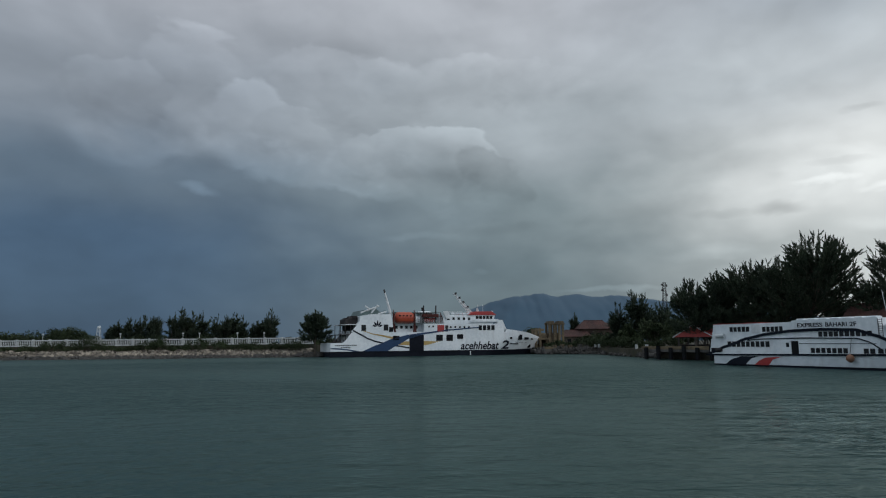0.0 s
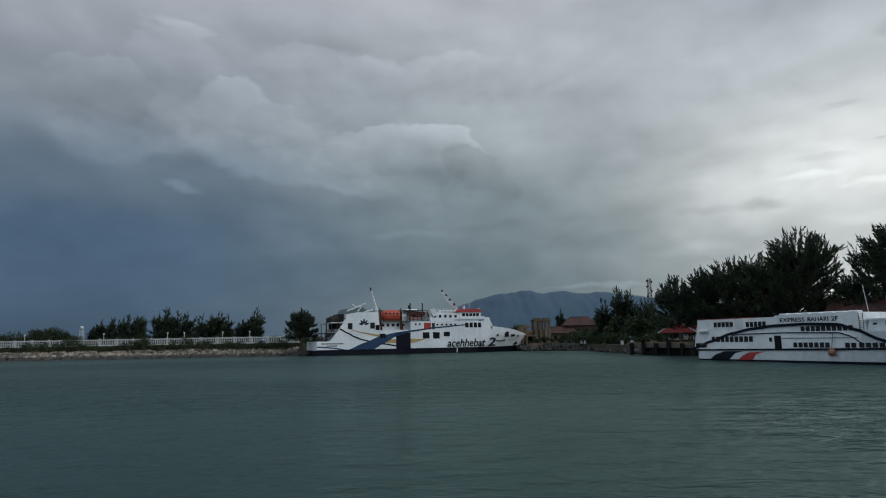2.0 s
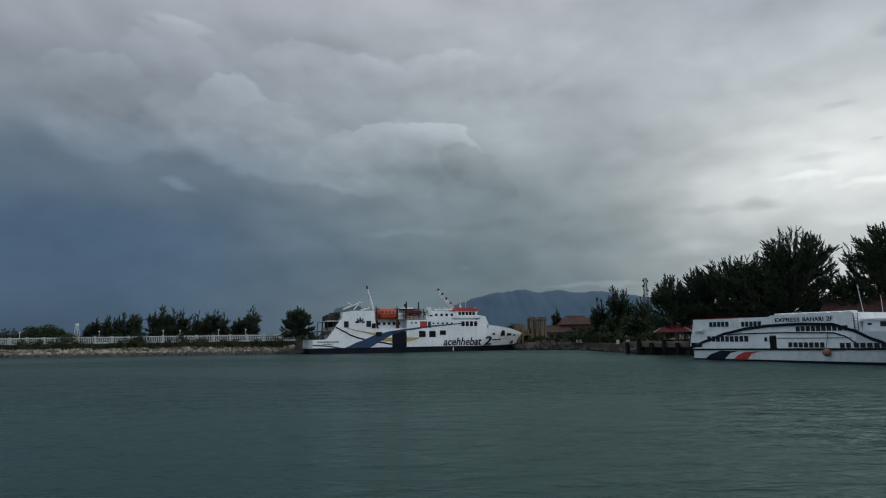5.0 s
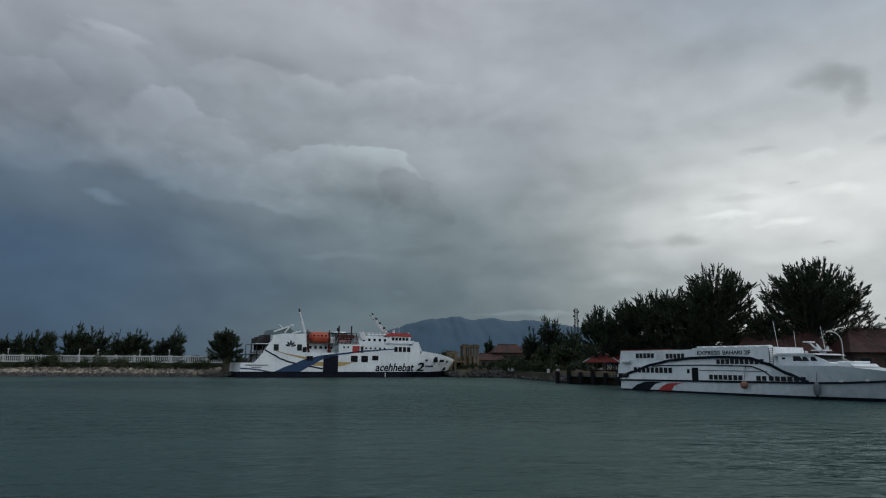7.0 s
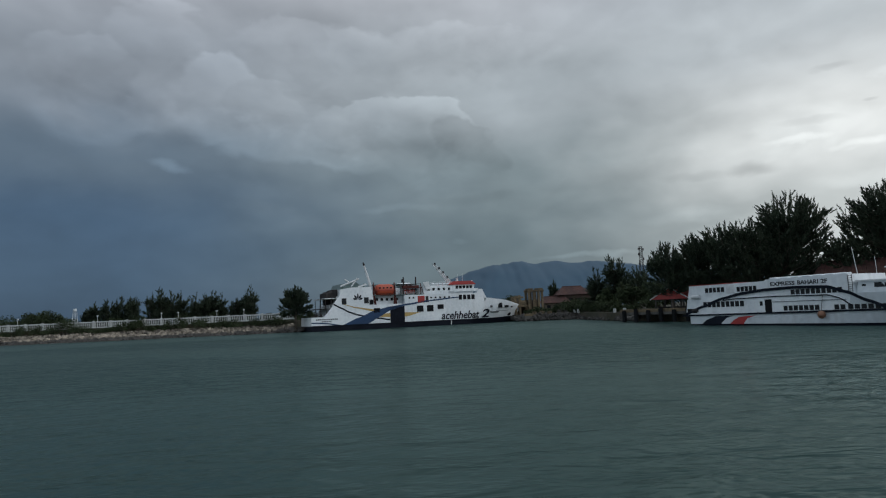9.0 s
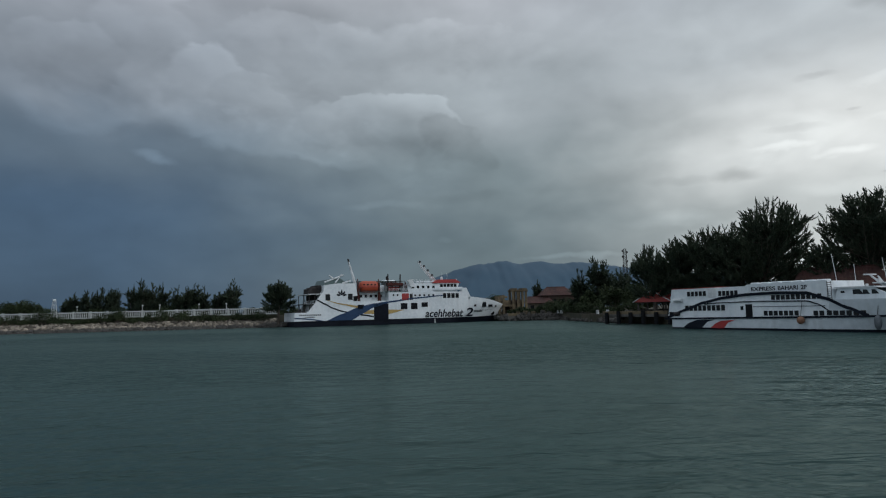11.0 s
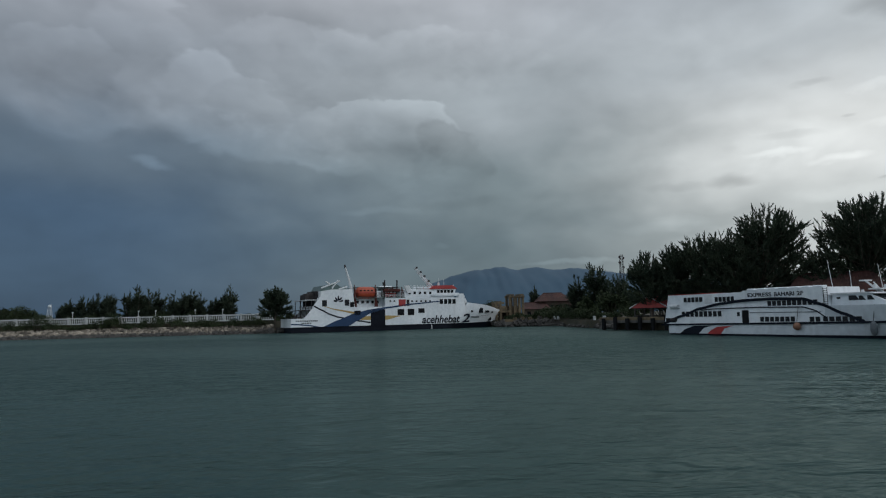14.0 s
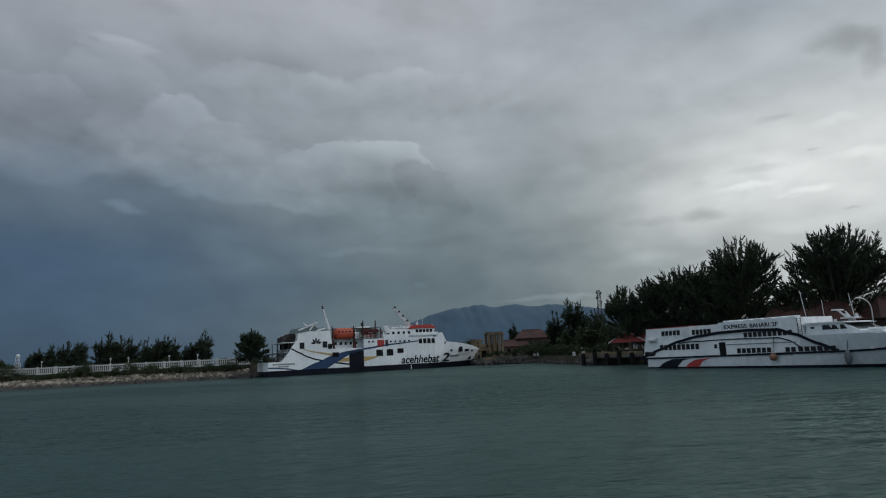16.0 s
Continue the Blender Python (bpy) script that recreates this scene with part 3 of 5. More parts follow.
    for s0, s1, z0, z1 in ((57.6, 58.3, 4.7, 5.3), (60.6, 62.1, 4.45, 6.05), (63.2, 64.7, 4.5, 5.2), (66.2, 66.8, 4.4, 4.9)):
        window_row(ship, s0, s1, z0, z1, lambda s: wall(s + 0.5, 5.0) - 0.12, 1, 0.02, "bow_window")
    part("side_gate", boxed(25.1, 29.5, -6.87, -6.7, 1.5, 6.1, bevel=0.03), NAVY, ship, "dark navy closed side loading gate")
    part("side_gate", boxed(20.2, 22.1, -6.87, -6.7, 4.55, 5.85, bevel=0.03), DARK, ship)
    part("fire_door_panel", boxed(33.7, 35.9, -6.87, -6.7, 6.95, 8.9, bevel=0.03), RED, ship, "bright red square side panel")
    part("deck_door", boxed(36.2, 37.1, -6.86, -6.7, 7.0, 8.8, bevel=0.03), STEEL, ship)
    # livery
    part("blue_swoosh", ribbon(11.0, 47.0, curve((11, 1.5), (15.5, 3.3), (20.5, 5.2), (25, 6.15), (29.6, 6.75), (38, 7.7), (47, 8.35)),
                               curve((11, 1.46), (18.3, 1.46), (21.8, 3.3), (25, 5.0), (29.6, 6.25), (38, 7.3), (47, 8.05)), -6.84, 0.03, 60), BLUE, ship, "deep blue painted swoosh")
    line = curve((8.6, 7.5), (11, 6.3), (13, 5.2), (15.5, 4.35), (18, 3.8), (22, 3.1), (25, 2.6))
    part("dark_stripe", ribbon(8.6, 25.0, line, lambda s: line(s) - 0.42, -6.825, 0.02, 40), INK, ship)
    lower = curve((1.0, 2.6), (4, 2.5), (7, 2.2), (11, 1.5))
    part("stern_stripe", ribbon(2.3, 10.5, lower, lambda s: max(1.46, lower(s) - 0.35), -6.825, 0.02, 20), BLUE, ship)
    gold = curve((11.0, 7.35), (15, 6.35), (20.5, 5.5), (24, 4.9))
    part("ochre_stripe", ribbon(11.0, 21.5, gold, lambda s: gold(s) - 0.1 - 0.6 * (s - 11) / 10.5, -6.82, 0.016, 30), YELLOW, ship)
    part("ochre_stripe", ribbon(22.0, 34.5, curve((22, 4.2), (30, 4.3), (34.5, 4.15)), curve((22, 3.2), (30, 3.1), (34.5, 4.1)), -6.82, 0.016, 30), YELLOW, ship)
    lettering("ship_name", "acehhebat", INK, ship, 41.0, 1.7, -6.86, 12.6, 2.35, 0.25, "slanted dark lower-case ship name")
    name_end = part("ship_name_dash", ribbon(57.6, 61.0, lambda s: 3.6 - 0.02 * s + 1.0, lambda s: 3.3 - 0.02 * s + 1.0, lambda s: wall(s, 3.4) - 0.02, 0.03, 8), INK, ship)
    lettering("ship_number", "2", INK, ship, 54.3, 1.75, wall(54.4, 4.2) - 0.06, 2.8, 2.6, 0.25)
    for i, (s0, s1, z) in enumerate(((3.6, 9.8, 3.05), (5.2, 8.0, 2.45))):
        bars = bmesh.new()
        n = 12 if i == 0 else 6
        for j in range(n):
            w = (s1 - s0) / n
            box(bars, s0 + j * w, s0 + j * w + w * 0.62, -6.85, -6.79, z, z + 0.36)
        part("port_of_registry", bars, INK, ship)
    bars = bmesh.new()
    for j in range(14):
        box(bars, 60.0 + j * 0.36, 60.0 + j * 0.36 + 0.22, wall(60.3 + j * 0.36, 3.7) - 0.04, wall(60.3 + j * 0.36, 3.7) + 0.3, 3.55, 3.85)
    part("bow_name", bars, INK, ship)
    crest = bmesh.new()
    for a in (-70, -35, 0, 35, 70):
        c, s_ = math.cos(radians(a + 90)), math.sin(radians(a + 90))
        outline = [(15.6 + c * r * 1.0 - s_ * w, 8.3 + s_ * r * 1.0 + c * w) for r, w in ((0.2, 0), (0.9, 0.26), (1.5, 0.2), (2.0 - abs(a) * 0.008, 0), (1.5, -0.2), (0.9, -0.26))]
        slab(crest, outline, -6.83, -6.79)
    part("crest", crest, INK, ship)
    window_row(ship, 10.9, 12.3, 7.2, 8.9, -6.82, 1, 0.05)
    window_row(ship, 17.4, 18.8, 7.3, 9.0, -6.82, 1, 0.05)
    part("aft_opening", boxed(19.0, 20.2, -6.84, -6.6, 6.9, 8.3), DARK, ship)
    # stern decks with rails and gear
    part("poop_deck", boxed(2.6, 8.4, -6.5, 6.5, 3.0, 3.12), GREEN, ship)
    part("upper_aft_deck", boxed(6.2, 10.6, -6.6, 6.6, 8.9, 9.1), PALE, ship)
    part("mid_aft_deck", boxed(4.6, 9.0, -6.6, 6.6, 6.1, 6.25), STEEL, ship)
    for s, z0, z1 in ((6.4, 6.25, 8.9), (8.0, 6.25, 8.9), (4.9, 3.1, 6.1), (6.6, 3.1, 6.1)):
        for y in (-6.4, 0, 6.4):
            part("stanchion", tubed((s, y, z0), (s, y, z1), 0.10), STEEL, ship)
    part("aft_bulkhead", boxed(8.5, 8.8, -6.0, 6.0, 3.1, 8.9), DARK, ship)
    gear = bmesh.new()
    for i in range(9):
        x = 3.0 + i * 0.55
        box(gear, x, x + 0.45, -5.8 + (i % 3) * 0.5, -4.8, 3.1, 4.2 + (i * 7 % 5) * 0.22, bevel=0.05)
    part("deck_machinery", gear, STEEL, ship)
    railing(ship, [(2.6, -6.6, 3.9), (5.6, -6.6, 3.9)], mat=STEEL)
    railing(ship, [(4.6, -6.6, 6.25), (8.4, -6.6, 6.25)], mat=STEEL)
    railing(ship, [(6.2, -6.6, 9.1), (10.4, -6.6, 9.1)], mat=STEEL)
    mass = bmesh.new()
    for x0, x1, z1 in ((6.8, 8.6, 10.6), (8.8, 10.3, 11.5), (7.6, 9.6, 11.0)):
        box(mass, x0, x1, -4.8, 2.0, 9.1, z1, bevel=0.1)
    part("aft_lockers", mass, STEEL, ship)
    cover = bmesh.new()
    slab(cover, [(10.6, 11.4), (11.4, 13.0), (15.5, 13.4), (17.5, 11.9), (13.6, 11.9)], -5.8, 5.0)
    part("deck_cover", cover, GREEN, ship, "grey-green covers on the aft house")
    for a, b in (((10.9, -5.9, 12.3), (16.4, -5.9, 14.3)), ((12.2, -5.9, 14.2), (13.6, -5.9, 13.2)), ((14.0, -5.9, 12.2), (15.9, -5.9, 14.5)), ((16.0, -5.9, 12.0), (18.5, -5.9, 12.7))):
        part("stern_gantry_beam", tubed(a, b, 0.22, sides=6), PALE, ship)
    for s, z in ((17.4, 12.6), (18.3, 13.0), (16.6, 12.8)):
        part("ventilator", tubed((s, -4.5, 11.9), (s, -4.5, z), 0.35, 0.3, 10), GREEN, ship)
    # crane boom, masts and boats
    mast = bmesh.new()
    tube(mast, (21.0, -2.0, 11.9), (19.1, -2.0, 18.5), 0.48, 0.26, 10)
    part("crane_boom", mast, PALE, ship, "pale leaning tapered boom")
    part("boom_head", tubed((19.15, -2.0, 18.4), (18.9, -2.0, 19.3), 0.30, 0.22), STEEL, ship)
    tower = bmesh.new()
    for y in (-0.5, 0.5):
        tube(tower, (47.6, y, 13.0), (41.9, y, 18.8), 0.13, 0.09, 6)
        tube(tower, (46.6, y, 13.0), (42.8, y, 17.3), 0.10, 0.08, 6)
    for i in range(7):
        f = i / 6
        p, q = Vector((47.6, 0, 13.0)).lerp(Vector((41.9, 0, 18.8)), f), Vector((46.6, 0, 13.0)).lerp(Vector((42.8, 0, 17.3)), f)
        for y in (-0.5, 0.5):
            tube(tower, (p.x, y, p.z), (q.x, y, q.z), 0.06, sides=5)
        tube(tower, (p.x, -0.5, p.z), (p.x, 0.5, p.z), 0.06, sides=5)
    part("signal_mast", tower, PALE, ship, "pale raked lattice signal mast")
    for f in (0.25, 0.5, 0.72, 0.95):
        p = Vector((47.6, 0, 13.0)).lerp(Vector((41.9, 0, 18.8)), f)
        bar = tubed((p.x, -1.6, p.z), (p.x, 1.6, p.z), 0.06)
        box(bar, p.x - 0.25, p.x + 0.25, -0.9, -0.5, p.z + 0.05, p.z + 0.5)
        part("yard", bar, STEEL, ship)
    for s in (48.5, 50.2):
        part("aerial", tubed((s, -3, 13.0), (s, -3, 15.2), 0.05), PALE, ship)
    part("radar_dome", tubed((48.8, -2.0, 13.0), (48.8, -2.0, 14.1), 0.45, 0.30, 12), PALE, ship)

    def lifeboat(s0, s1, z0, z1, y):
        bm = bmesh.new()
        n, m = 14, 12
        rings = []
        for i in range(n + 1):
            f = i / n
            fat = (1 - abs(2 * f - 1) ** 6) ** 0.5 * 0.96 + 0.04
            rings.append([])
            for j in range(m):
                a = 2 * math.pi * j / m
                cz, cy = math.sin(a), math.cos(a)
                zz = (z0 + z1) / 2 + (z1 - z0) / 2 * cz * fat * (1.0 if cz < 0 else 0.95)
                yy = y + 1.35 * math.copysign(abs(cy) ** 0.7, cy) * fat
                rings[-1].append(bm.verts.new((s0 + (s1 - s0) * f, yy, zz)))
        for a, b in zip(rings, rings[1:]):
            for j in range(m):
                bm.faces.new((a[j], a[(j + 1) % m], b[(j + 1) % m], b[j]))
        bm.faces.new(rings[0])
        bm.faces.new(rings[-1])
        bmesh.ops.recalc_face_normals(bm, faces=bm.faces)
        boat = part("lifeboat", bm, ORANGE, ship, "orange enclosed lifeboat in davits", smooth=True)
        part("gunwale", boxed(s0 + 0.3, s1 - 0.3, y - 1.42, y + 1.42, (z0 + z1) / 2 - 0.14, (z0 + z1) / 2), RED, boat)
        for i in range(4):
            hatches = bmesh.new()
            box(hatches, s0 + 1.1 + i * 1.1, s0 + 1.6 + i * 1.1, y - 1.36, y - 1.0, (z0 + z1) / 2 + 0.35, (z0 + z1) / 2 + 0.75)
            part("hatch", hatches, DARK, boat)

    lifeboat(21.0, 27.2, 9.25, 12.75, -5.2)
    for s in (20.55, 26.9):
        arm = bmesh.new()
        tube(arm, (s, -5.9, 6.85), (s, -6.3, 12.0), 0.36, 0.28, 6)
        tube(arm, (s + 0.9, -5.0, 6.85), (s, -6.2, 10.6), 0.2, 0.16, 6)
        tube(arm, (s, -6.3, 12.0), (s + 0.3, -4.9, 13.2), 0.2, 0.14, 6)
        part("davit", arm, MAROON, ship, "dark rust-red boat davit")
    for s in (29.75, 33.6):
        part("davit_post", tubed((s, -5.6, 9.5), (s + 0.15, -5.6, 14.6), 0.26, 0.2, 8), STEEL, ship)
    part("davit_beam", boxed(29.7, 34.6, -5.9, -4.6, 11.2, 12.1, bevel=0.08), MAROON, ship)
    for s in (30.6, 32.0, 35.0):
        frame_bm = tubed((s, -6.0, 9.5), (s + 0.4, -5.2, 12.6), 0.14, 0.12, 6)
        tube(frame_bm, (s + 1.2, -5.2, 9.5), (s + 0.4, -5.2, 12.6), 0.10, 0.10, 6)
        part("davit_frame", frame_bm, MAROON, ship)
    for i, s in enumerate((22.0, 23.6, 25.2, 27.9, 28.8, 35.6, 44.0, 45.2)):
        part("mushroom_vent", tubed((s, -3.6, 9.5 if s < 36 else 11.9), (s, -3.6, (11.2 if s < 36 else 12.8) + 0.2 * (i % 2)), 0.18, 0.34, 8), WHITE if i % 2 else PALE, ship)
    part("aft_davit_rail", boxed(20.4, 27.2, -6.1, -5.9, 9.35, 9.6), MAROON, ship)
    part("stack", tubed((32.6, 2.2, 13.2), (32.4, 2.2, 14.4), 0.5, 0.42, 10), STEEL, ship)
    part("searchlight", tubed((53.0, -3.0, 12.9), (53.5, -3.0, 13.1), 0.25, 0.3, 8), PALE, ship)
    part("wheelhouse_rail", boxed(45.6, 53.8, -6.32, -6.24, 10.05, 10.75), WHITE, ship)
    part("rescue_boat", boxed(30.2, 34.2, -5.0, -3.4, 9.7, 11.0, bevel=0.3), RED, ship)
    stair = bmesh.new()
    slab(stair, [(36.0, 12.9), (37.6, 13.1), (38.6, 10.9), (37.0, 10.7)], -5.7, -5.3)
    part("louvre_panel", stair, PALE, ship, "white slanted louvred panel")
    for i in range(5):
        part("raft_canister", tubed((39.2 + i * 1.2, -4.6, 12.3), (40.1 + i * 1.2, -4.6, 12.3), 0.34, 0.34, 10), WHITE, ship)
    part("funnel", boxed(31.0, 34.5, 0.5, 4.2, 9.5, 13.2, bevel=0.25), WHITE, ship)
    part("lockers", boxed(27.4, 29.3, -4.2, 3.0, 9.5, 11.4, bevel=0.1), WHITE, ship)
    railing(ship, [(29.7, -6.6, 9.3), (45.5, -6.6, 9.3)])
    railing(ship, [(36.3, -5.1, 11.9), (45.0, -5.1, 11.9)])
    railing(ship, [(21.0, -6.3, 9.5), (29.5, -6.3, 9.5)], mat=STEEL)
    awning = bmesh.new()
    for i in range(6):
        tube(awning, (22.0 + i * 2.6, -3.0, 9.5), (22.0 + i * 2.6, -3.0, 12.6), 0.06, sides=5)
    box(awning, 21.4, 36.2, -3.4, 4.0, 12.6, 12.72)
    part("sun_awning", awning, GREEN, ship)
    anchor = bmesh.new()
    tube(anchor, (66.0, wall(66.0, 2.6) - 0.08, 2.6), (66.0, wall(66.0, 2.6) + 1.0, 2.6), 0.7, 0.55, 10)
    part("anchor_pocket", anchor, DARK, ship)
    part("bow_ramp_frame", boxed(63.0, 68.6, -0.12, 0.12, 5.3, 5.9), WHITE, ship)
    part("outlet", boxed(44.0, 44.25, -6.95, -6.7, 0.1, 1.3), PALE, ship)
    return ship


ferry = make_ferry()


def make_express():
    ship = thing("fast_passenger_boat", Matrix(((.369, .929, 0, 44 + .929 * 3.8), (-.929, .369, 0, 110 + .369 * 3.8), (0, 0, 1, 0), (0, 0, 0, 1))),
                 "white two-deck fast passenger boat with dark arched bands beside the quay", "boat")
    stem = lambda z: 42.6 + 3.2 * max(-0.3, min(1.3, z / 3.2))

    def half(k, z):
        if k < 0.60:
            return 3.8
        return 3.8 * max(0.0, 1 - ((k - 0.60) / 0.40) ** (1.7 + 0.35 * max(0, z)))
    wall = lambda s, z=2.5: -half(min(1.0, s / stem(z)), z)
    rub = lambda s: 1.62 + 0.012 * s + max(0, s - 34) ** 1.6 * 0.012
    part("boot_top", loft(0, 1, lambda s: -0.9, lambda s: 0.22 + 0.004 * s, stem, lambda k, z: half(k, z) * 0.985, 50, 2), NAVY, ship)
    part("hull", loft(0, 1, lambda s: 0.22 + 0.004 * s, lambda s: rub(s), stem, half, 60, 4), GREY_WHITE, ship, "pale grey-white painted hull")
    upper_top = lambda s: 4.15 if s < 37 else 4.15 - (s - 37) * 0.11
    part("forecastle", loft(0.60, 1, lambda s: rub(s), upper_top, stem, half, 40, 5), GREY_WHITE, ship)
    lower = bmesh.new()
    slab(lower, [(-0.9, 1.62), (-0.55, 3.3), (-0.4, 4.15), (28.2, 4.15), (27.6, 1.62)], -3.8, 3.8)
    part("lower_saloon", lower, WHITE, ship)
    upper = bmesh.new()
    slab(upper, [(-0.3, 4.15), (0.1, 6.42), (15.0, 6.42), (15.3, 6.62), (27.9, 6.62), (28.2, 4.15)], -3.7, 3.7)
    part("upper_saloon", upper, WHITE, ship)
    part("stern_platform", boxed(-1.7, 0.2, -3.7, 3.7, 1.45, 1.66, bevel=0.04), STEEL, ship)
    part("rubbing_strake", ribbon(-1.6, 44.8, lambda s: rub(s) + 0.12, lambda s: rub(s) - 0.14, lambda s: wall(s, rub(s)) - 0.03, 0.10, 70), INK, ship, "dark rubber rubbing strake")
    # wheelhouse with a raked front
    house = bmesh.new()
    slab(house, [(28.2, 4.15), (28.5, 5.55), (33.2, 5.55), (35.6, 4.45), (38.0, 4.45), (38.4, 4.1)], -2.7, 2.7)
    part("wheelhouse", house, WHITE, ship)
    cap = bmesh.new()
    slab(cap, [(28.1, 5.55), (28.3, 5.75), (33.4, 5.72), (34.3, 5.5)], -2.9, 2.9)
    part("wheelhouse_roof", cap, PALE, ship)
    for pts in ([(29.0, 4.95), (29.5, 4.95), (29.5, 5.2), (29.0, 5.2)], [(30.6, 4.75), (32.0, 4.75), (31.5, 5.35), (30.6, 5.35)]):
        bm = bmesh.new()
        slab(bm, pts, -2.73, -2.6)
        part("wheelhouse_window", bm, GLASS, ship)
    for i in range(5):
        y = -2.45 + i * 1.0
        bm = bmesh.new()
        for x, z in ((33.45, 5.46), (35.2, 4.66)):
            for yy in (y, y + 0.85):
                bm.verts.new((x + 0.03, yy, z + 0.03))
        bm.verts.ensure_lookup_table()
        bm.faces.new([bm.verts[j] for j in (0, 2, 3, 1)])
        geom = bmesh.ops.extrude_face_region(bm, geom=bm.faces[:])
        bmesh.ops.translate(bm, vec=(-0.08, 0, -0.1), verts=[v for v in geom["geom"] if isinstance(v, bmesh.types.BMVert)])
        bmesh.ops.recalc_face_normals(bm, faces=bm.faces)
        part("windscreen", bm, GLASS, ship)
    for x in (31.9, 33.0):
        bm = bmesh.new()
        slab(bm, [(x, 4.75), (x + 0.9, 4.75), (x + 0.45, 5.3), (x + 0.0, 5.3)], -2.73, -2.6)
        part("wheelhouse_window", bm, GLASS, ship)
    # windows
    window_row(ship, 3.5, 7.6, 5.2, 5.95, -3.72, 5, 0.25)
    window_row(ship, 9.9, 13.7, 5.1, 5.85, -3.72, 5, 0.25)
    window_row(ship, 19.3, 27.1, 4.3, 4.98, -3.72, 10, 0.25)
    window_row(ship, 3.0, 11.3, 2.88, 3.72, -3.82, 9, 0.25)
    window_row(ship, 18.0, 23.7, 2.1, 2.78, -3.82, 7, 0.25)
    window_row(ship, 25.7, 27.4, 2.1, 2.74, -3.82, 2, 0.25)
    window_row(ship, 27.6, 32.8, 2.14, 2.74, lambda s: wall(s + 0.35, 2.4) - 0.03, 6, 0.25)
    part("doorway", boxed(15.0, 16.15, -3.84, -3.6, 1.9, 3.75), DARK, ship)
    door = part("side_door", boxed(13.85, 14.9, -3.88, -3.78, 1.85, 3.8, bevel=0.03), WHITE, ship)
    part("pane", boxed(14.15, 14.65, -3.90, -3.86, 2.9, 3.5), GLASS, door)
    part("upper_door", boxed(7.9, 9.5, -3.74, -3.6, 4.9, 6.2, bevel=0.03), PALE, ship)
    # arched bands
    arch = curve((-0.9, 2.05), (3, 3.2), (7.1, 4.35), (11, 5.0), (15.2, 5.36), (20, 5.48), (25, 5.32), (27.6, 4.55), (30.5, 3.3), (33.0, 2.3))
    part("arched_band", ribbon(-0.9, 33.0, arch, lambda s: arch(s) - 0.40, lambda s: -3.84 if s < 27.6 else wall(s, arch(s)) - 0.04, 0.06, 80), INK, ship, "thick dark slate arched fender band")
    thin = curve((7.2, 3.95), (9.5, 4.12), (17, 4.22), (25, 4.12), (26.5, 3.7), (28.6, 2.5))
    part("thin_band", ribbon(7.2, 28.2, thin, lambda s: thin(s) - 0.15, -3.85, 0.05, 50), INK, ship)
    part("deck_strake", ribbon(16.3, 27.5, lambda s: 3.42, lambda s: 3.32, -3.82, 0.03, 4), GREYBUOY, ship)
    blue = bmesh.new()
    slab(blue, [(2.5, 0.2), (3.6, 0.9), (5.6, 1.45), (9.2, 1.5), (7.6, 1.15), (6.4, 0.2)], -3.83, -3.79)
    part("navy_swoosh", blue, INK, ship)
    red = bmesh.new()
    slab(red, [(8.2, 0.2), (9.0, 0.8), (10.2, 1.3), (13.2, 1.5), (11.6, 1.05), (10.8, 0.2)], -3.83, -3.79)
    part("red_swoosh", red, RED, ship)
    for word, at, wide in (("EXPRESS", 16.1, 4.0), ("BAHARI", 20.55, 3.15), ("2F", 24.1, 0.95)):
        lettering("ship_name", word, INK, ship, at, 5.62, -3.72, wide, 0.58, 0.0, "dark capital letters of the boat's name")
    # roof and deck gear
    for i in range(7):
        part("raft_canister", boxed(15.6 + i * 1.75, 16.9 + i * 1.75, -3.3, -2.0, 6.62, 6.86, bevel=0.1), WHITE, ship)
    part("roof_edge", boxed(0.2, 9.4, -3.74, 3.74, 6.42, 6.52), ROOFRED, ship, "dull red roof edge")
    ladder = bmesh.new()
    for x in (27.95, 28.5):
        tube(ladder, (x, -3.78, 4.2), (x, -3.78, 6.5), 0.04, sides=5)
    for i in range(8):
        tube(ladder, (27.95, -3.78, 4.4 + i * 0.28), (28.5, -3.78, 4.4 + i * 0.28), 0.03, sides=5)
    part("ladder", ladder, STEEL, ship)
    radar = bmesh.new()
    tube(radar, (32.9, 0, 5.7), (31.2, 0, 7.2), 0.16, 0.12, 6)
    tube(radar, (33.2, 0, 5.7), (32.2, 0, 7.0), 0.14, 0.1, 6)
    box(radar, 32.0, 33.6, -0.9, 0.9, 6.05, 6.2)
    part("radar_mast", radar, PALE, ship, "white raked radar mast")
    part("radar_bar", boxed(30.9, 31.5, -0.9, 0.9, 7.15, 7.32, bevel=0.03), PALE, ship)
    for p, r, h in (((32.7, -0.6, 6.2), 0.28, 0.5), ((33.3, 0.5, 6.2), 0.22, 0.45), ((30.2, 0.8, 5.7), 0.25, 0.4)):
        part("antenna_dome", tubed(p, (p[0], p[1], p[2] + h), r, r * 0.6, 10), PALE, ship)
    for a, b in (((27.4, -1.0, 6.6), (26.9, -1.0, 10.2)), ((32.4, 1.6, 5.7), (31.9, 1.6, 9.4)), ((28.1, 1.8, 6.6), (28.0, 1.8, 8.8))):
        part("whip_aerial", tubed(a, b, 0.045, 0.03, 5), PALE, ship)
    for x in (35.8, 36.9):
        part("fore_hatch", boxed(x, x + 0.9, -1.8, 1.8, 4.45, 4.75, bevel=0.06), WHITE, ship)
    railing(ship, [(0.1, -3.6, 4.2), (-0.3, -3.6, 4.2)], 1.0, 0.4)
    aft = bmesh.new()
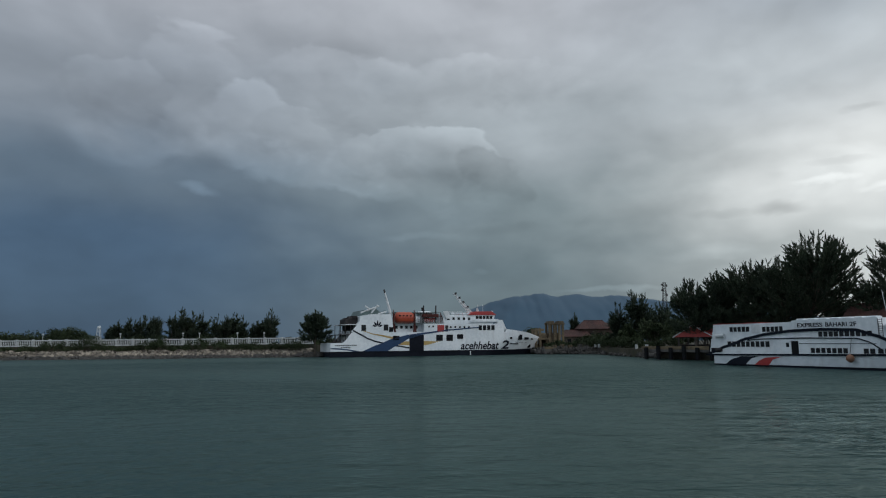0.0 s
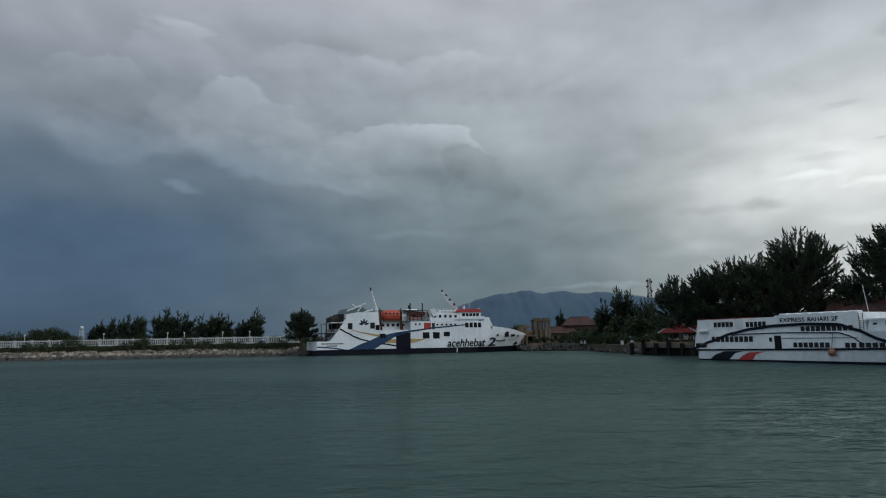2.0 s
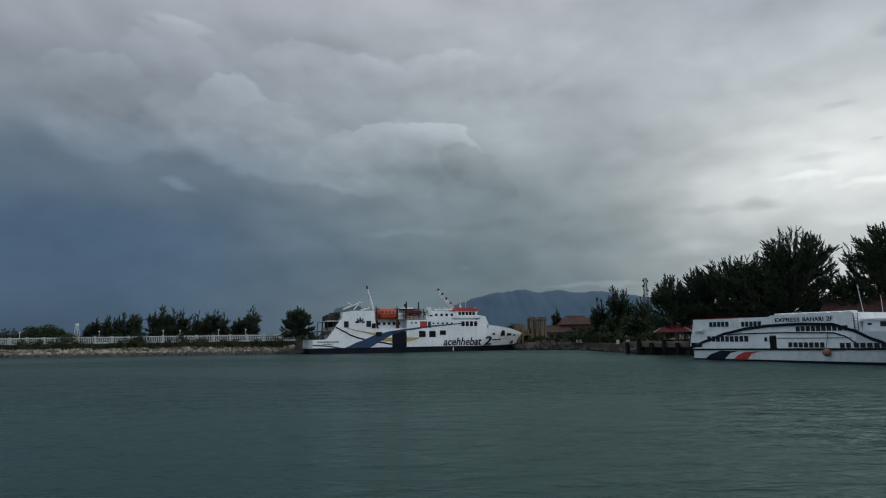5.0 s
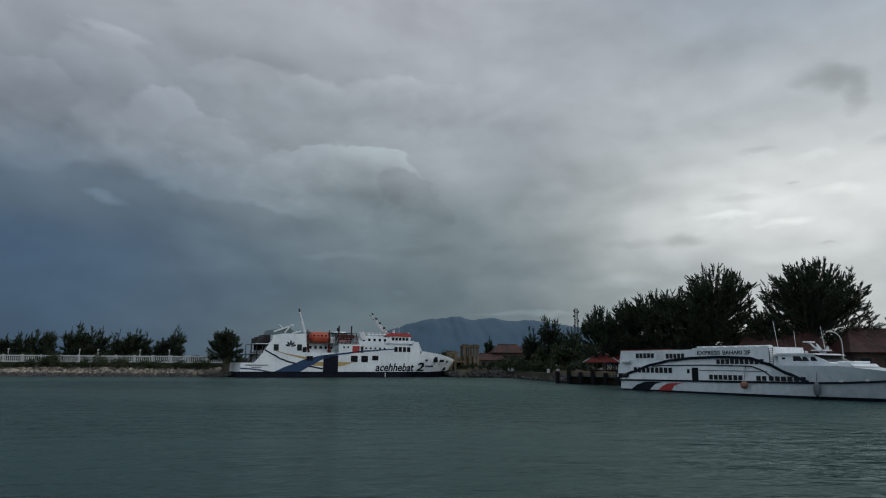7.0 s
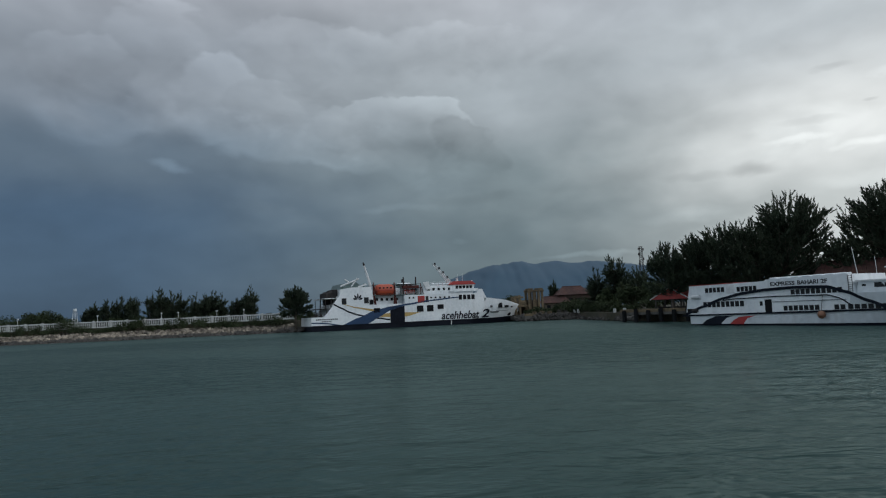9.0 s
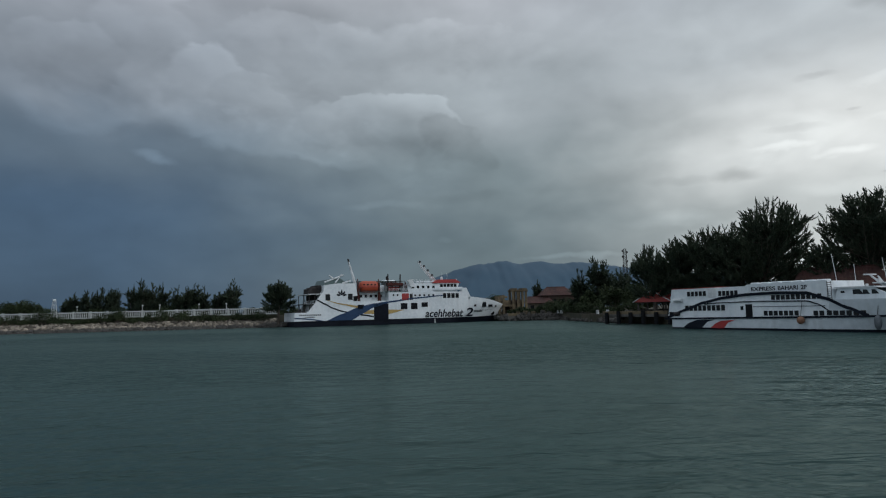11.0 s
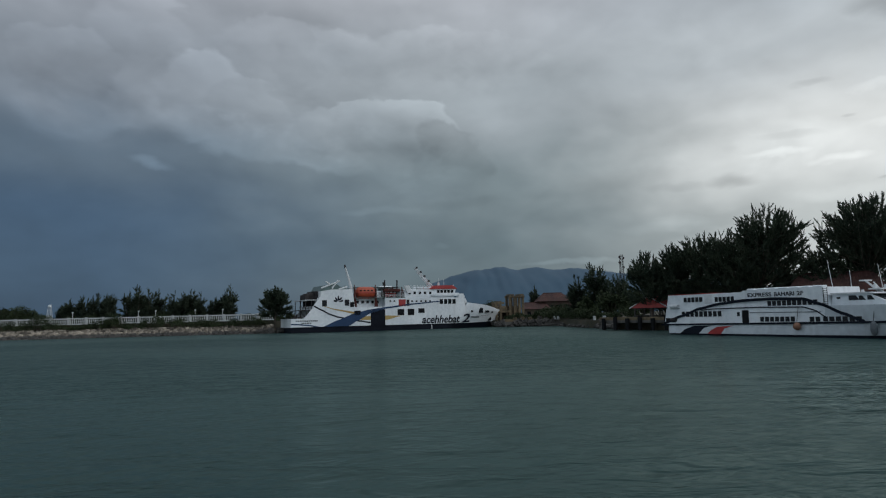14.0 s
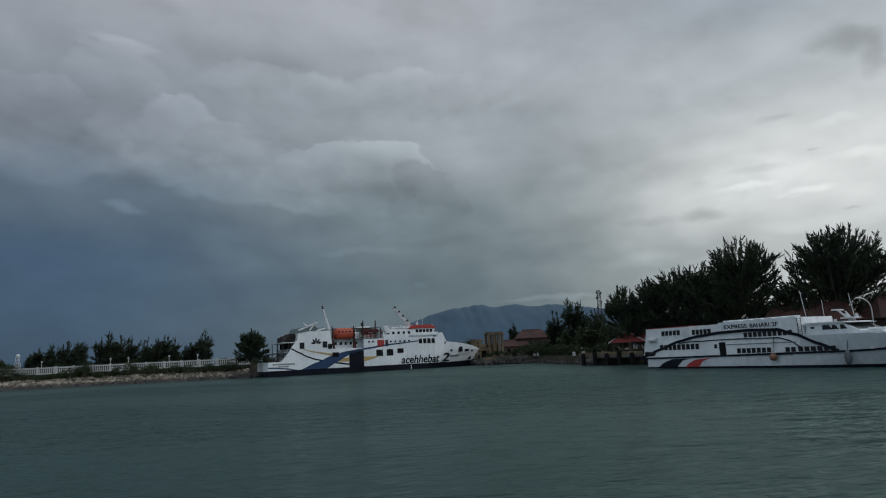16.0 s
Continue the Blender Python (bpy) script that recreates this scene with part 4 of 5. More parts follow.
    box(aft, 0.1, 2.6, -3.86, -3.6, 4.15, 4.35)
    tube(aft, (0.9, -4.0, 4.6), (2.6, -4.0, 4.6), 0.30, 0.30, 10)
    part("aft_raft_rack", aft, PALE, ship)
    part("aft_recess", boxed(-0.52, 1.6, -3.83, -3.7, 2.0, 2.7), DARK, ship)
    part("aft_vent", tubed((0.8, -3.95, 2.4), (1.9, -3.95, 2.4), 0.28, 0.28, 10), STEEL, ship)

    def hung(name, s, z0, z1, r, mat, label):
        y = wall(s + 0.4, 2.0) - r - 0.12
        bm = bmesh.new()
        bmesh.ops.create_uvsphere(bm, u_segments=14, v_segments=10, radius=1.0, matrix=Matrix.LocRotScale((s, y, (z0 + z1) / 2), None, (r, r, (z1 - z0) / 2)))
        ob = part(name, bm, mat, ship, label, smooth=True)
        part("rope", tubed((s, y, z1 - 0.05), (s, y + r, min(4.3, z1 + 2.0)), 0.035, sides=5), STEEL, ob)

    hung("ball_fender", 24.3, 0.95, 2.0, 0.5, BUOY, "weathered orange ball fender")
    hung("fender", 34.2, 0.35, 2.2, 0.42, GREYBUOY, "grey hanging rubber fender")
    for s in (36.6, 39.4):
        part("fairlead", boxed(s, s + 0.5, wall(s, rub(s)) - 0.25, wall(s, rub(s)) + 0.1, rub(s) + 0.1, rub(s) + 0.32), PALE, ship)
    return ship


express = make_express()

# ---------------------------------------------------------------- trees and shrubs


def needle_mesh(name, twigs, count, length, width, spread, seed, mat, parent, label):
    """Feathery twigs in one mesh: narrow leaves that stream along each way from base to tip."""
    rng = np.random.RandomState(seed)
    base, tip = (np.repeat(np.array([t[i] for t in twigs]), count, axis=0) for i in (0, 1))
    n = len(base)
    f = rng.rand(n, 1) ** 0.75
    way = tip - base
    way /= np.linalg.norm(way, axis=1, keepdims=True) + 1e-6
    p = base + (tip - base) * f + rng.randn(n, 3) * spread * (1.2 - f)
    d = way * 1.0 + rng.randn(n, 3) * 0.32 * (1.15 - 0.6 * f) + np.array([0, 0, 0.10])
    d *= length * rng.uniform(0.5, 1.2, (n, 1)) / (np.linalg.norm(d, axis=1, keepdims=True) + 1e-6)
    side = np.cross(d, rng.randn(n, 3))
    side *= width * rng.uniform(0.6, 1.3, (n, 1)) / (np.linalg.norm(side, axis=1, keepdims=True) + 1e-6)
    verts = np.stack([p - side, p + side, p + d * 0.65 + side * 0.7, p + d], axis=1).reshape(-1, 3)
    faces = np.arange(4 * n).reshape(-1, 4)
    return cloud_mesh(name, verts.tolist(), faces.tolist(), mat, parent, label)


def casuarina(x, y, ground, height, radius, seed, label, lean=(0.0, 0.0), limbs=70, sprays=9, needles=26, fork=0.22, length=0.75, width=0.07, fan=84, girth=0.022, group="casuarinas on the shore"):
    """A she-oak: a trunk that forks low into a fan of rising limbs, each feathered with plumes that break the outline."""
    rng = random.Random(seed)
    tree = thing("casuarina_tree", pose(x, y, ground), label, "tree", group)
    wood = bmesh.new()
    r = height * girth
    crotch = Vector((rng.uniform(-.3, .3), rng.uniform(-.3, .3), height * fork))
    tube(wood, (0, 0, -0.3), crotch, r, r * 0.7, 8)
    leader = Vector((lean[0] * 0.7, lean[1] * 0.7, height * 0.86))
    tube(wood, crotch, leader, r * 0.6, 0.03, 6)
    twigs = []
    for i in range(limbs):
        tilt = radians(fan) * ((i + rng.random()) / limbs) ** 0.72
        a = rng.uniform(0, 2 * math.pi)
        f = rng.random() ** 1.3 * (0.75 if tilt > 0.5 else 0.45)
        start = crotch.lerp(leader, f)
        # distance to a ragged dome round the crown
        tall, wide = height - start.z, radius * (1 - 0.35 * f)
        reach = 1 / math.sqrt((math.cos(tilt) / tall) ** 2 + (math.sin(tilt) / wide) ** 2) * rng.uniform(0.78, 1.04)
        way = Vector((math.sin(tilt) * math.cos(a), math.sin(tilt) * math.sin(a), math.cos(tilt)))
        end = start + way * reach + Vector((lean[0], lean[1], 0)) * (0.3 + 0.7 * math.cos(tilt)) * 0.6
        bend = start.lerp(end, 0.5) + Vector((way.x, way.y, 0)) * reach * 0.06 - Vector((0, 0, reach * 0.04))
        tube(wood, start, bend, r * 0.22, r * 0.12, 5)
        tube(wood, bend, end, r * 0.12, 0.012, 4)
        for k in range(sprays):
            g = 0.18 + 0.82 * (k + rng.random()) / sprays
            p = start.lerp(bend, g * 2) if g < 0.5 else bend.lerp(end, g * 2 - 1)
            out = way * rng.uniform(0.6, 1.1) + Vector((rng.gauss(0, .5), rng.gauss(0, .5), rng.gauss(0.34, .3)))
            twigs.append((tuple(p), tuple(p + out.normalized() * length * rng.uniform(1.0, 2.5))))
        twigs.append((tuple(bend.lerp(end, 0.7)), tuple(end + (end - bend).normalized() * length * 0.9 + Vector((0, 0, length * 0.5)))))
    part("trunk", wood, BARK, tree, "grey-brown trunk and limbs")
    needle_mesh("crown", twigs, needles, length, width, 0.11 * length, seed, LEAF, tree, "dark green feathery needles")
    return tree


def shrub(x, y, ground, wide, high, seed, label="dark green leafy shrub on the bank", name="shrub", leaves=900, size=0.30, group="shrubs on the bank", trunk=True):
    """A low bush: short stems and clumps of small leaves with gaps."""
    rng = random.Random(seed)
    bush = thing(name, pose(x, y, ground), label, "shrub" if name == "shrub" else "tree", group)
    wood = bmesh.new()
    verts, faces = [], []
    clumps = []
    for _ in range(14):
        a, r = rng.uniform(0, 2 * math.pi), rng.random() ** 0.6
        c = Vector((math.cos(a) * r * wide * 0.5, math.sin(a) * r * wide * 0.4, high * (0.30 + 0.55 * rng.random() * (1.15 - r * 0.7))))
        clumps.append((c, rng.uniform(0.16, 0.30) * min(wide, high * 1.6)))
        tube(wood, (c.x * 0.2, c.y * 0.2, -0.2), c, 0.05 + high * 0.008, 0.02, 5)
    for _ in range(leaves):
        c, r = rng.choice(clumps)
        d = Vector((rng.gauss(0, 1), rng.gauss(0, 1), rng.gauss(0, 0.8))).normalized() * r * rng.random() ** 0.4
        p = c + d
        u = Vector((rng.gauss(0, 1), rng.gauss(0, 1), rng.gauss(0.3, 1))).normalized() * size * rng.uniform(0.6, 1.3)
        w = u.cross(Vector((rng.gauss(0, 1), rng.gauss(0, 1), rng.gauss(0, 1)))).normalized() * size * 0.35
        n = len(verts)
        p.z = max(p.z, 0.05)
        verts.extend((tuple(p - u), tuple(p + w), tuple(p + u), tuple(p - w)))
        faces.append((n, n + 1, n + 2, n + 3))
    part("stem", wood, BARK, bush)
    cloud_mesh("foliage", verts, faces, SHRUB, bush)
    return bush


BIG = "tall dark green casuarina with feathery upswept plumes beside the quay"
FEATHER = dict(length=0.62, width=0.048)
casuarina(52.5, 140, 2.0, 13.8, 5.2, 10, BIG, (-0.8, 0), 90, 15, 34, **FEATHER)
casuarina(57.5, 139, 2.0, 15.8, 5.6, 11, BIG, (0.6, 0), 100, 15, 34, **FEATHER)
casuarina(63.0, 135, 2.0, 17.6, 6.8, 12, BIG, (-0.8, 0), 110, 16, 34, **FEATHER)
casuarina(70.6, 129, 2.0, 22.2, 9.4, 13, BIG, (3.4, 0), 180, 18, 36, **FEATHER)
casuarina(66.5, 131, 2.0, 17.6, 6.2, 17, BIG, (-0.5, 0), 90, 15, 34, **FEATHER)
casuarina(87.2, 121, 2.0, 22.4, 12.2, 14, BIG, (2.2, 0), 230, 18, 36, fork=0.20, **FEATHER)
casuarina(81.2, 124, 2.0, 12.8, 4.6, 18, BIG, (-1.6, 0), 80, 12, 34, **FEATHER)
casuarina(104.5, 112, 2.0, 17.6, 8.2, 15, BIG, (0, 0), 120, 14, 34, **FEATHER)
casuarina(79.0, 133, 2.0, 9.0, 5.6, 16, BIG, (0, 0), 80, 12, 30, **FEATHER)
# the dark group at the landing
MIDDLE = "dark casuarina with tiered branches behind the landing"
casuarina(51.3, 196, 2.0, 12.6, 2.4, 21, MIDDLE, (0, 0), 60, 7, 26, fork=0.12, fan=100)
casuarina(55.2, 192, 2.0, 17.0, 3.4, 22, MIDDLE, (0, 0), 80, 7, 26, fork=0.12, fan=100)
casuarina(57.6, 191, 2.0, 15.0, 2.6, 25, MIDDLE, (0.3, 0), 60, 7, 26, fork=0.12, fan=100)
casuarina(60.5, 186, 2.0, 11.8, 3.8, 23, MIDDLE, (0, 0), 70, 7, 26, fork=0.12)
casuarina(46.0, 236, 2.0, 11.6, 1.5, 24, "slim dark columnar tree among the houses", (0, 0), 80, 9, 34, fork=0.08, length=0.5, width=0.10, fan=80)
for i, (x, y, w, h) in enumerate(((56, 178, 8, 8.5), (61, 172, 8, 10), (66, 168, 9, 11), (58, 164, 6, 7), (70, 160, 8, 10), (52, 187, 5, 7), (64, 156, 8, 8))):
    shrub(x, y, 2.0, w, h, 60 + i, "dense dark green broadleaf tree behind the landing", "broadleaf_tree", 2600, 0.42, "broadleaf trees by the landing")
# the tree line behind the balustrade
LINE = "dark windswept casuarina behind the white balustrade"
for i, (x, h, r) in enumerate(((-105, 9.6, 2.0), (-102, 10.6, 2.2), (-99, 10.0, 2.0), (-96.9, 11.6, 1.5), (-92.0, 11.6, 2.0), (-89.8, 12.6, 2.2), (-87.3, 12.3, 2.0), (-84.6, 12.4, 2.0), (-82.2, 11.8, 1.8), (-76.4, 10.0, 1.7), (-74.0, 11.2, 1.8), (-71.8, 11.3, 1.8), (-67.6, 9.8, 1.3), (-63.6, 9.0, 1.9), (-60.8, 10.4, 2.0), (-58.4, 11.6, 1.9), (-111.0, 8.8, 1.5), (-113.2, 7.4, 1.5))):
    casuarina(x, 225 + (i % 3) * 2.0, 2.0, h * 1.08, r * 1.1, 100 + i, LINE, (1.0, 0), 52, 8, 30, fork=0.08, length=0.72, width=0.06, group="casuarinas behind the balustrade")
casuarina(-36.8, 193, 0.7, 11.6, 4.4, 140, "dark spreading casuarina at the end of the rock bank", (0.3, 0), 80, 8, 34, fork=0.34, girth=0.036, length=0.75, width=0.08, fan=95, group="casuarinas behind the balustrade")
for i, (x, y, w, h) in enumerate(((-148, 222, 11, 7.0), (-137, 222, 11, 6.6), (-129, 221, 10, 8.2), (-122, 220, 9, 9.4), (-117.5, 222, 8, 6.6), (-155, 222, 11, 7.0), (-164, 222, 11, 6.6), (-142, 224, 9, 6.6), (-125.5, 223, 8, 8.0), (-173, 222, 11, 6.6), (-182, 222, 11, 6.6), (-50, 224, 7, 4.0), (-45, 226, 6, 4.6), (-31, 232, 7, 4.0), (-40, 230, 6, 4.0), (-107.5, 224, 6, 4.6), (-100, 222, 7, 4.6), (-77, 222, 8, 5.0), (-68, 222, 8, 5.0), (30, 236, 6, 7.0), (27, 232, 4, 6))):
    shrub(x, y, 2.0, w, h, 200 + i, "dark green broadleaf bush behind the balustrade", "shrub", 2200, 0.42, "bushes behind the balustrade")
for i, (x, w, h) in enumerate(((-117, 6, 3.4), (-112, 5, 3.0), (-107, 7, 4.6), (-101.5, 5, 2.4), (-85, 5, 5.2), (-88.5, 4, 3.4), (-72.5, 6, 3.6), (-66, 8, 3.0), (-60, 6, 2.8), (-56, 5, 2.2), (-49, 6, 2.4), (-44, 6, 2.8), (-124, 5, 1.8), (-132, 5, 2.0), (-140, 6, 2.4), (-96, 4, 1.8), (-80, 4, 2.0), (-77, 4, 2.0), (-92.5, 4, 2.0))):
    shrub(x, 200.6 + (i % 3) * 0.6, 1.6, w * 1.25, h * 1.15, 300 + i, leaves=1500, size=0.24)


def palm(x, y, ground, height, seed):
    """A coconut palm: a bowed trunk and drooping feathered fronds."""
    rng = random.Random(seed)
    tree = thing("palm_tree", pose(x, y, ground), "dark coconut palm with drooping fronds behind the ramp", "tree", "palms by the landing")
    wood = bmesh.new()
    pts = [Vector((0.5 * math.sin(k * 0.35), 0, height * k / 6 - 0.2)) for k in range(7)]
    for k, (a, b) in enumerate(zip(pts, pts[1:])):
        tube(wood, a, b, 0.24 - 0.02 * k, 0.22 - 0.02 * k, 7)
    part("trunk", wood, BARK, tree)
    for k in range(15):
        a, rise, reach = k * 2.4, rng.uniform(-0.1, 1.0), rng.uniform(2.6, 3.4)
        verts, faces = [], []
        spine = [pts[-1] + Vector((math.cos(a) * reach * f, math.sin(a) * reach * f, reach * (rise * f - 1.1 * f * f))) for f in (n / 12 for n in range(13))]
        out = Vector((-math.sin(a), math.cos(a), 0))
        for n, (p, q) in enumerate(zip(spine, spine[1:])):
            for side in (-1, 1):
                tip = p + out * side * (0.75 - 0.045 * n) + (q - p) * 1.6 - Vector((0, 0, 0.35))
                at = len(verts)
                verts.extend((tuple(p), tuple(p.lerp(q, 0.75)), tuple(tip)))
                faces.append((at, at + 1, at + 2))
        cloud_mesh("frond", verts, faces, SHRUB, tree)


palm(30.0, 228, 2.0, 6.4, 501)
palm(25.6, 232, 2.0, 4.4, 502)

# ---------------------------------------------------------------- rock bank and balustrade


def rocks(name, count, span, seed, mat, label, size, z_of):
    rng = random.Random(seed)
    proto = bmesh.new()
    bmesh.ops.create_icosphere(proto, subdivisions=1, radius=1.0)
    pv, pf = [np.array(v.co) for v in proto.verts], [tuple(v.index for v in f.verts) for f in proto.faces]
    proto.free()
    verts, faces = [], []
    for _ in range(count):
        x = rng.uniform(*span)
        f = rng.random()
        y, z = z_of(x, f)
        scale = np.array([rng.uniform(0.7, 1.4), rng.uniform(0.6, 1.2), rng.uniform(0.5, 0.9)]) * rng.uniform(*size)
        turn = np.array(Euler((rng.uniform(0, 6), rng.uniform(0, 6), rng.uniform(0, 6))).to_matrix())
        n = len(verts)
        for v in pv:
            p = turn @ (v * scale * rng.uniform(0.72, 1.15))
            verts.append((x + p[0], y + p[1], z + p[2]))
        faces.extend(tuple(i + n for i in q) for q in pf)
    return tagged(cloud_mesh(name, verts, faces, mat), label, "rocks", kind="stuff")


front = lambda x: 190.0 + (x + 39) * 0.12
slope_bm = bmesh.new()
line = [-600, -260, -200, -160, -120, -80, -39]
rows = [[slope_bm.verts.new((x, front(x) + f * (204 - front(x)), z)) for x in line] for f, z in ((0, -1.0), (0.02, 0.0), (0.5, 0.75), (1.0, 1.9))]
for a, b in zip(rows, rows[1:]):
    for k in range(len(line) - 1):
        slope_bm.faces.new((a[k], a[k + 1], b[k + 1], b[k]))
tagged(part("bank", slope_bm, WETROCK), "dark wet stony foot of the bank", "bank", kind="structure")
rocks("bank_rocks", 4200, (-220, -39), 5, ROCK, "grey-brown boulders heaped along the bank", (0.28, 0.80), lambda x, f: (front(x) + (0.30 + 0.7 * f) * (202.4 - front(x)), 0.55 + f * 1.45))
rocks("wet_rocks", 1700, (-220, -37), 6, WETROCK, "wet dark boulders at the waterline", (0.30, 0.70), lambda x, f: (front(x) - 0.4 + f * 5.0, -0.15 + f * 0.75))
rocks("landing_rocks", 260, (28, 47), 7, WETROCK, "dark rubble along the landing shore", (0.4, 0.9), lambda x, f: (206.3 - (x - 31) * 0.25 - 0.5 + f * 1.2, 0.1 + f * 1.7))
rocks("point_rocks", 130, (-41.5, -34.5), 9, WETROCK, "dark boulders at the foot of the lone tree", (0.4, 0.9), lambda x, f: (190.5 + f * 9.0, 0.15 + 0.7 * math.sin(f * 2.6)))
rocks("landing_stage_rocks", 200, (46.0, 48.5), 8, WETROCK, "dark rubble beside the landing stage", (0.4, 0.9), lambda x, f: (148 + f * 54, (x - 46.0) * 0.7))
for i, (x, y, w, h) in enumerate(((33, 209, 3, 1.6), (36, 209, 4, 2.4), (40, 208, 4, 2.0), (43, 207, 5, 3.4), (46, 206, 5, 3.0), (48, 202, 5, 3.6), (48.5, 197, 5, 3.2), (48, 191, 4, 2.6), (48.6, 185, 5, 3.4), (48.5, 179, 4, 2.4), (49, 173, 5, 3.0), (48.5, 167, 4, 2.0), (50, 160, 4, 2.2), (54, 158, 6, 4.0), (50, 212, 6, 5.5), (47, 214, 6, 5.0), (53, 206, 7, 6.5))):
    shrub(x, y, 1.9, w, h, 400 + i, "low dark scrub along the landing shore", leaves=1000, group="scrub along the landing")


def balustrade(x, y, z):
    """Ten metres of white concrete balustrade: base, rail, pillars, balusters."""
    fence = thing("balustrade", pose(x, y, z, 0, 0, 0.4), "white painted concrete balustrade section on the bank", "balustrade", "balustrade sections")
    part("base", boxed(0, 10, -0.2, 0.2, 0, 0.35, bevel=0.03), FENCE, fence)
    part("rail", boxed(0, 10, -0.22, 0.22, 1.62, 1.95, bevel=0.04), FENCE, fence)
    pillar = part("pillar", boxed(-0.28, 0.28, -0.28, 0.28, 0, 2.15, bevel=0.04), FENCE, fence)
    again(pillar, Matrix.Translation((5.0, 0, 0)))
    bm = bmesh.new()
    for z0, z1, r0, r1 in ((0.35, 0.55, 0.15, 0.10), (0.55, 1.0, 0.10, 0.17), (1.0, 1.4, 0.17, 0.09), (1.4, 1.62, 0.09, 0.15)):
        tube(bm, (0, 0, z0), (0, 0, z1), r0, r1, 6)
    rod = part("baluster", bm, FENCE, fence)
    rod.matrix_basis = Matrix.Translation((0.62, 0, 0))
    for i in range(16):
        px = 0.62 + (i + (1 if i >= 8 else 0)) * 0.54
        if i:
            again(rod, Matrix.Translation((px, 0, 0)))
    return fence


section = balustrade(-199.0, 203.6, 3.35)
for i in range(1, 16):
    copy_thing(section, pose(-199.0 + i * 10, 203.6 + i * 0.07, 3.35 + i * 0.022, 0, 0, 0.4))
terrace = bmesh.new()
prism(terrace, [(-600, 202.6), (-39, 204.0), (-36, 216), (-600, 216)], 1.0, 3.36)
tagged(part("terrace", terrace, SOIL), "raised sandy terrace behind the boulders", "terrace", kind="structure")

# ---------------------------------------------------------------- landing, buildings and masts


def lamp(x, y, z, label="small white lamp on a short post"):
    post = thing("garden_lamp", pose(x, y, z), label, "lamp", "lamps on the balustrade")
    part("post", tubed((0, 0, 0), (0, 0, 2.3), 0.07), PALE, post)
    bm = bmesh.new()
    tube(bm, (0, 0, 2.3), (0, 0, 2.75), 0.18, 0.34, 8)
    part("lantern", bm, PALE, post)


for x in (-121.5, -98.0, -79.0, -74.0, -62.5, -54.4):
    lamp(x, 204.6, 3.4 + 1.2)

beacon = thing("light_beacon", pose(-104.6, 204.5, 3.4), "white lattice beacon tower standing on the bank", "beacon")
for a in range(4):
    c, s_ = math.cos(a * math.pi / 2 + 0.785), math.sin(a * math.pi / 2 + 0.785)
    part("leg", tubed((c * 1.0, s_ * 1.0, 0), (c * 0.45, s_ * 0.45, 5.4), 0.07), PALE, beacon)
for z in (1.2, 2.8, 4.4, 5.6):
    r = 1.0 - 0.08 * z
    ring = bmesh.new()
    for side in (-1, 1):
        box(ring, -r * .72, r * .72, side * r * .72 - 0.05, side * r * .72 + 0.05, z - 0.05, z + 0.05)
        box(ring, side * r * .72 - 0.05, side * r * .72 + 0.05, -r * .72, r * .72, z - 0.05, z + 0.05)
    part("ring", ring, PALE, beacon)
part("lantern_house", boxed(-0.35, 0.35, -0.35, 0.35, 5.4, 6.2, bevel=0.1), WHITE, beacon)


def lattice_tower(name, x, y, base, height, w0, w1, panels, label, dishes=()):
    mast = thing(name, pose(x, y, base), label, "tower")
    corners = [(-1, -1), (1, -1), (1, 1), (-1, 1)]
    at = lambda i, z: Vector((corners[i % 4][0] * (w0 + (w1 - w0) * z / height) / 2, corners[i % 4][1] * (w0 + (w1 - w0) * z / height) / 2, z))
    for i in range(4):
        part("leg", tubed(at(i, 0), at(i, height), 0.16 if w0 > 2 else 0.12, 0.1, 5), STEEL, mast)
    bracing = bmesh.new()
    for k in range(panels):
        z0, z1 = height * k / panels, height * (k + 1) / panels
        for i in range(4):
            tube(bracing, at(i, z0), at(i + 1, z1), 0.06, sides=4)
            tube(bracing, at(i + 1, z0), at(i, z1), 0.06, sides=4)
            tube(bracing, at(i, z1), at(i + 1, z1), 0.06, sides=4)
    part("bracing", bracing, STEEL, mast)
    for z, side, r in dishes:
        part("dish", tubed((side * (w1 / 2 + 0.3), -0.4, z), (side * (w1 / 2 + 0.9), -0.7, z), r, r * 0.9, 10), STEEL, mast)
    return mast


lattice_tower("telecom_tower", 139.3, 420, 2, 38, 3.4, 1.6, 16, "grey lattice telecom tower far behind the trees", [(36, 1, 0.8), (33, -1, 0.8), (30, 1, 0.8), (36.5, -1, 0.7), (27, -1, 0.6)])
lattice_tower("radio_mast", 266.5, 300, 2, 84, 1.0, 0.8, 46, "slender dark radio mast with small dishes", [(82, -1, 0.7), (79, 0.6, 0.6), (76, 0.6, 0.7), (71, -1, 0.6), (66, -1, 0.7), (63, 0.8, 0.7), (61, -1, 0.8), (58, 0.8, 0.5), (51, -1, 0.7), (47, 1, 0.5)])


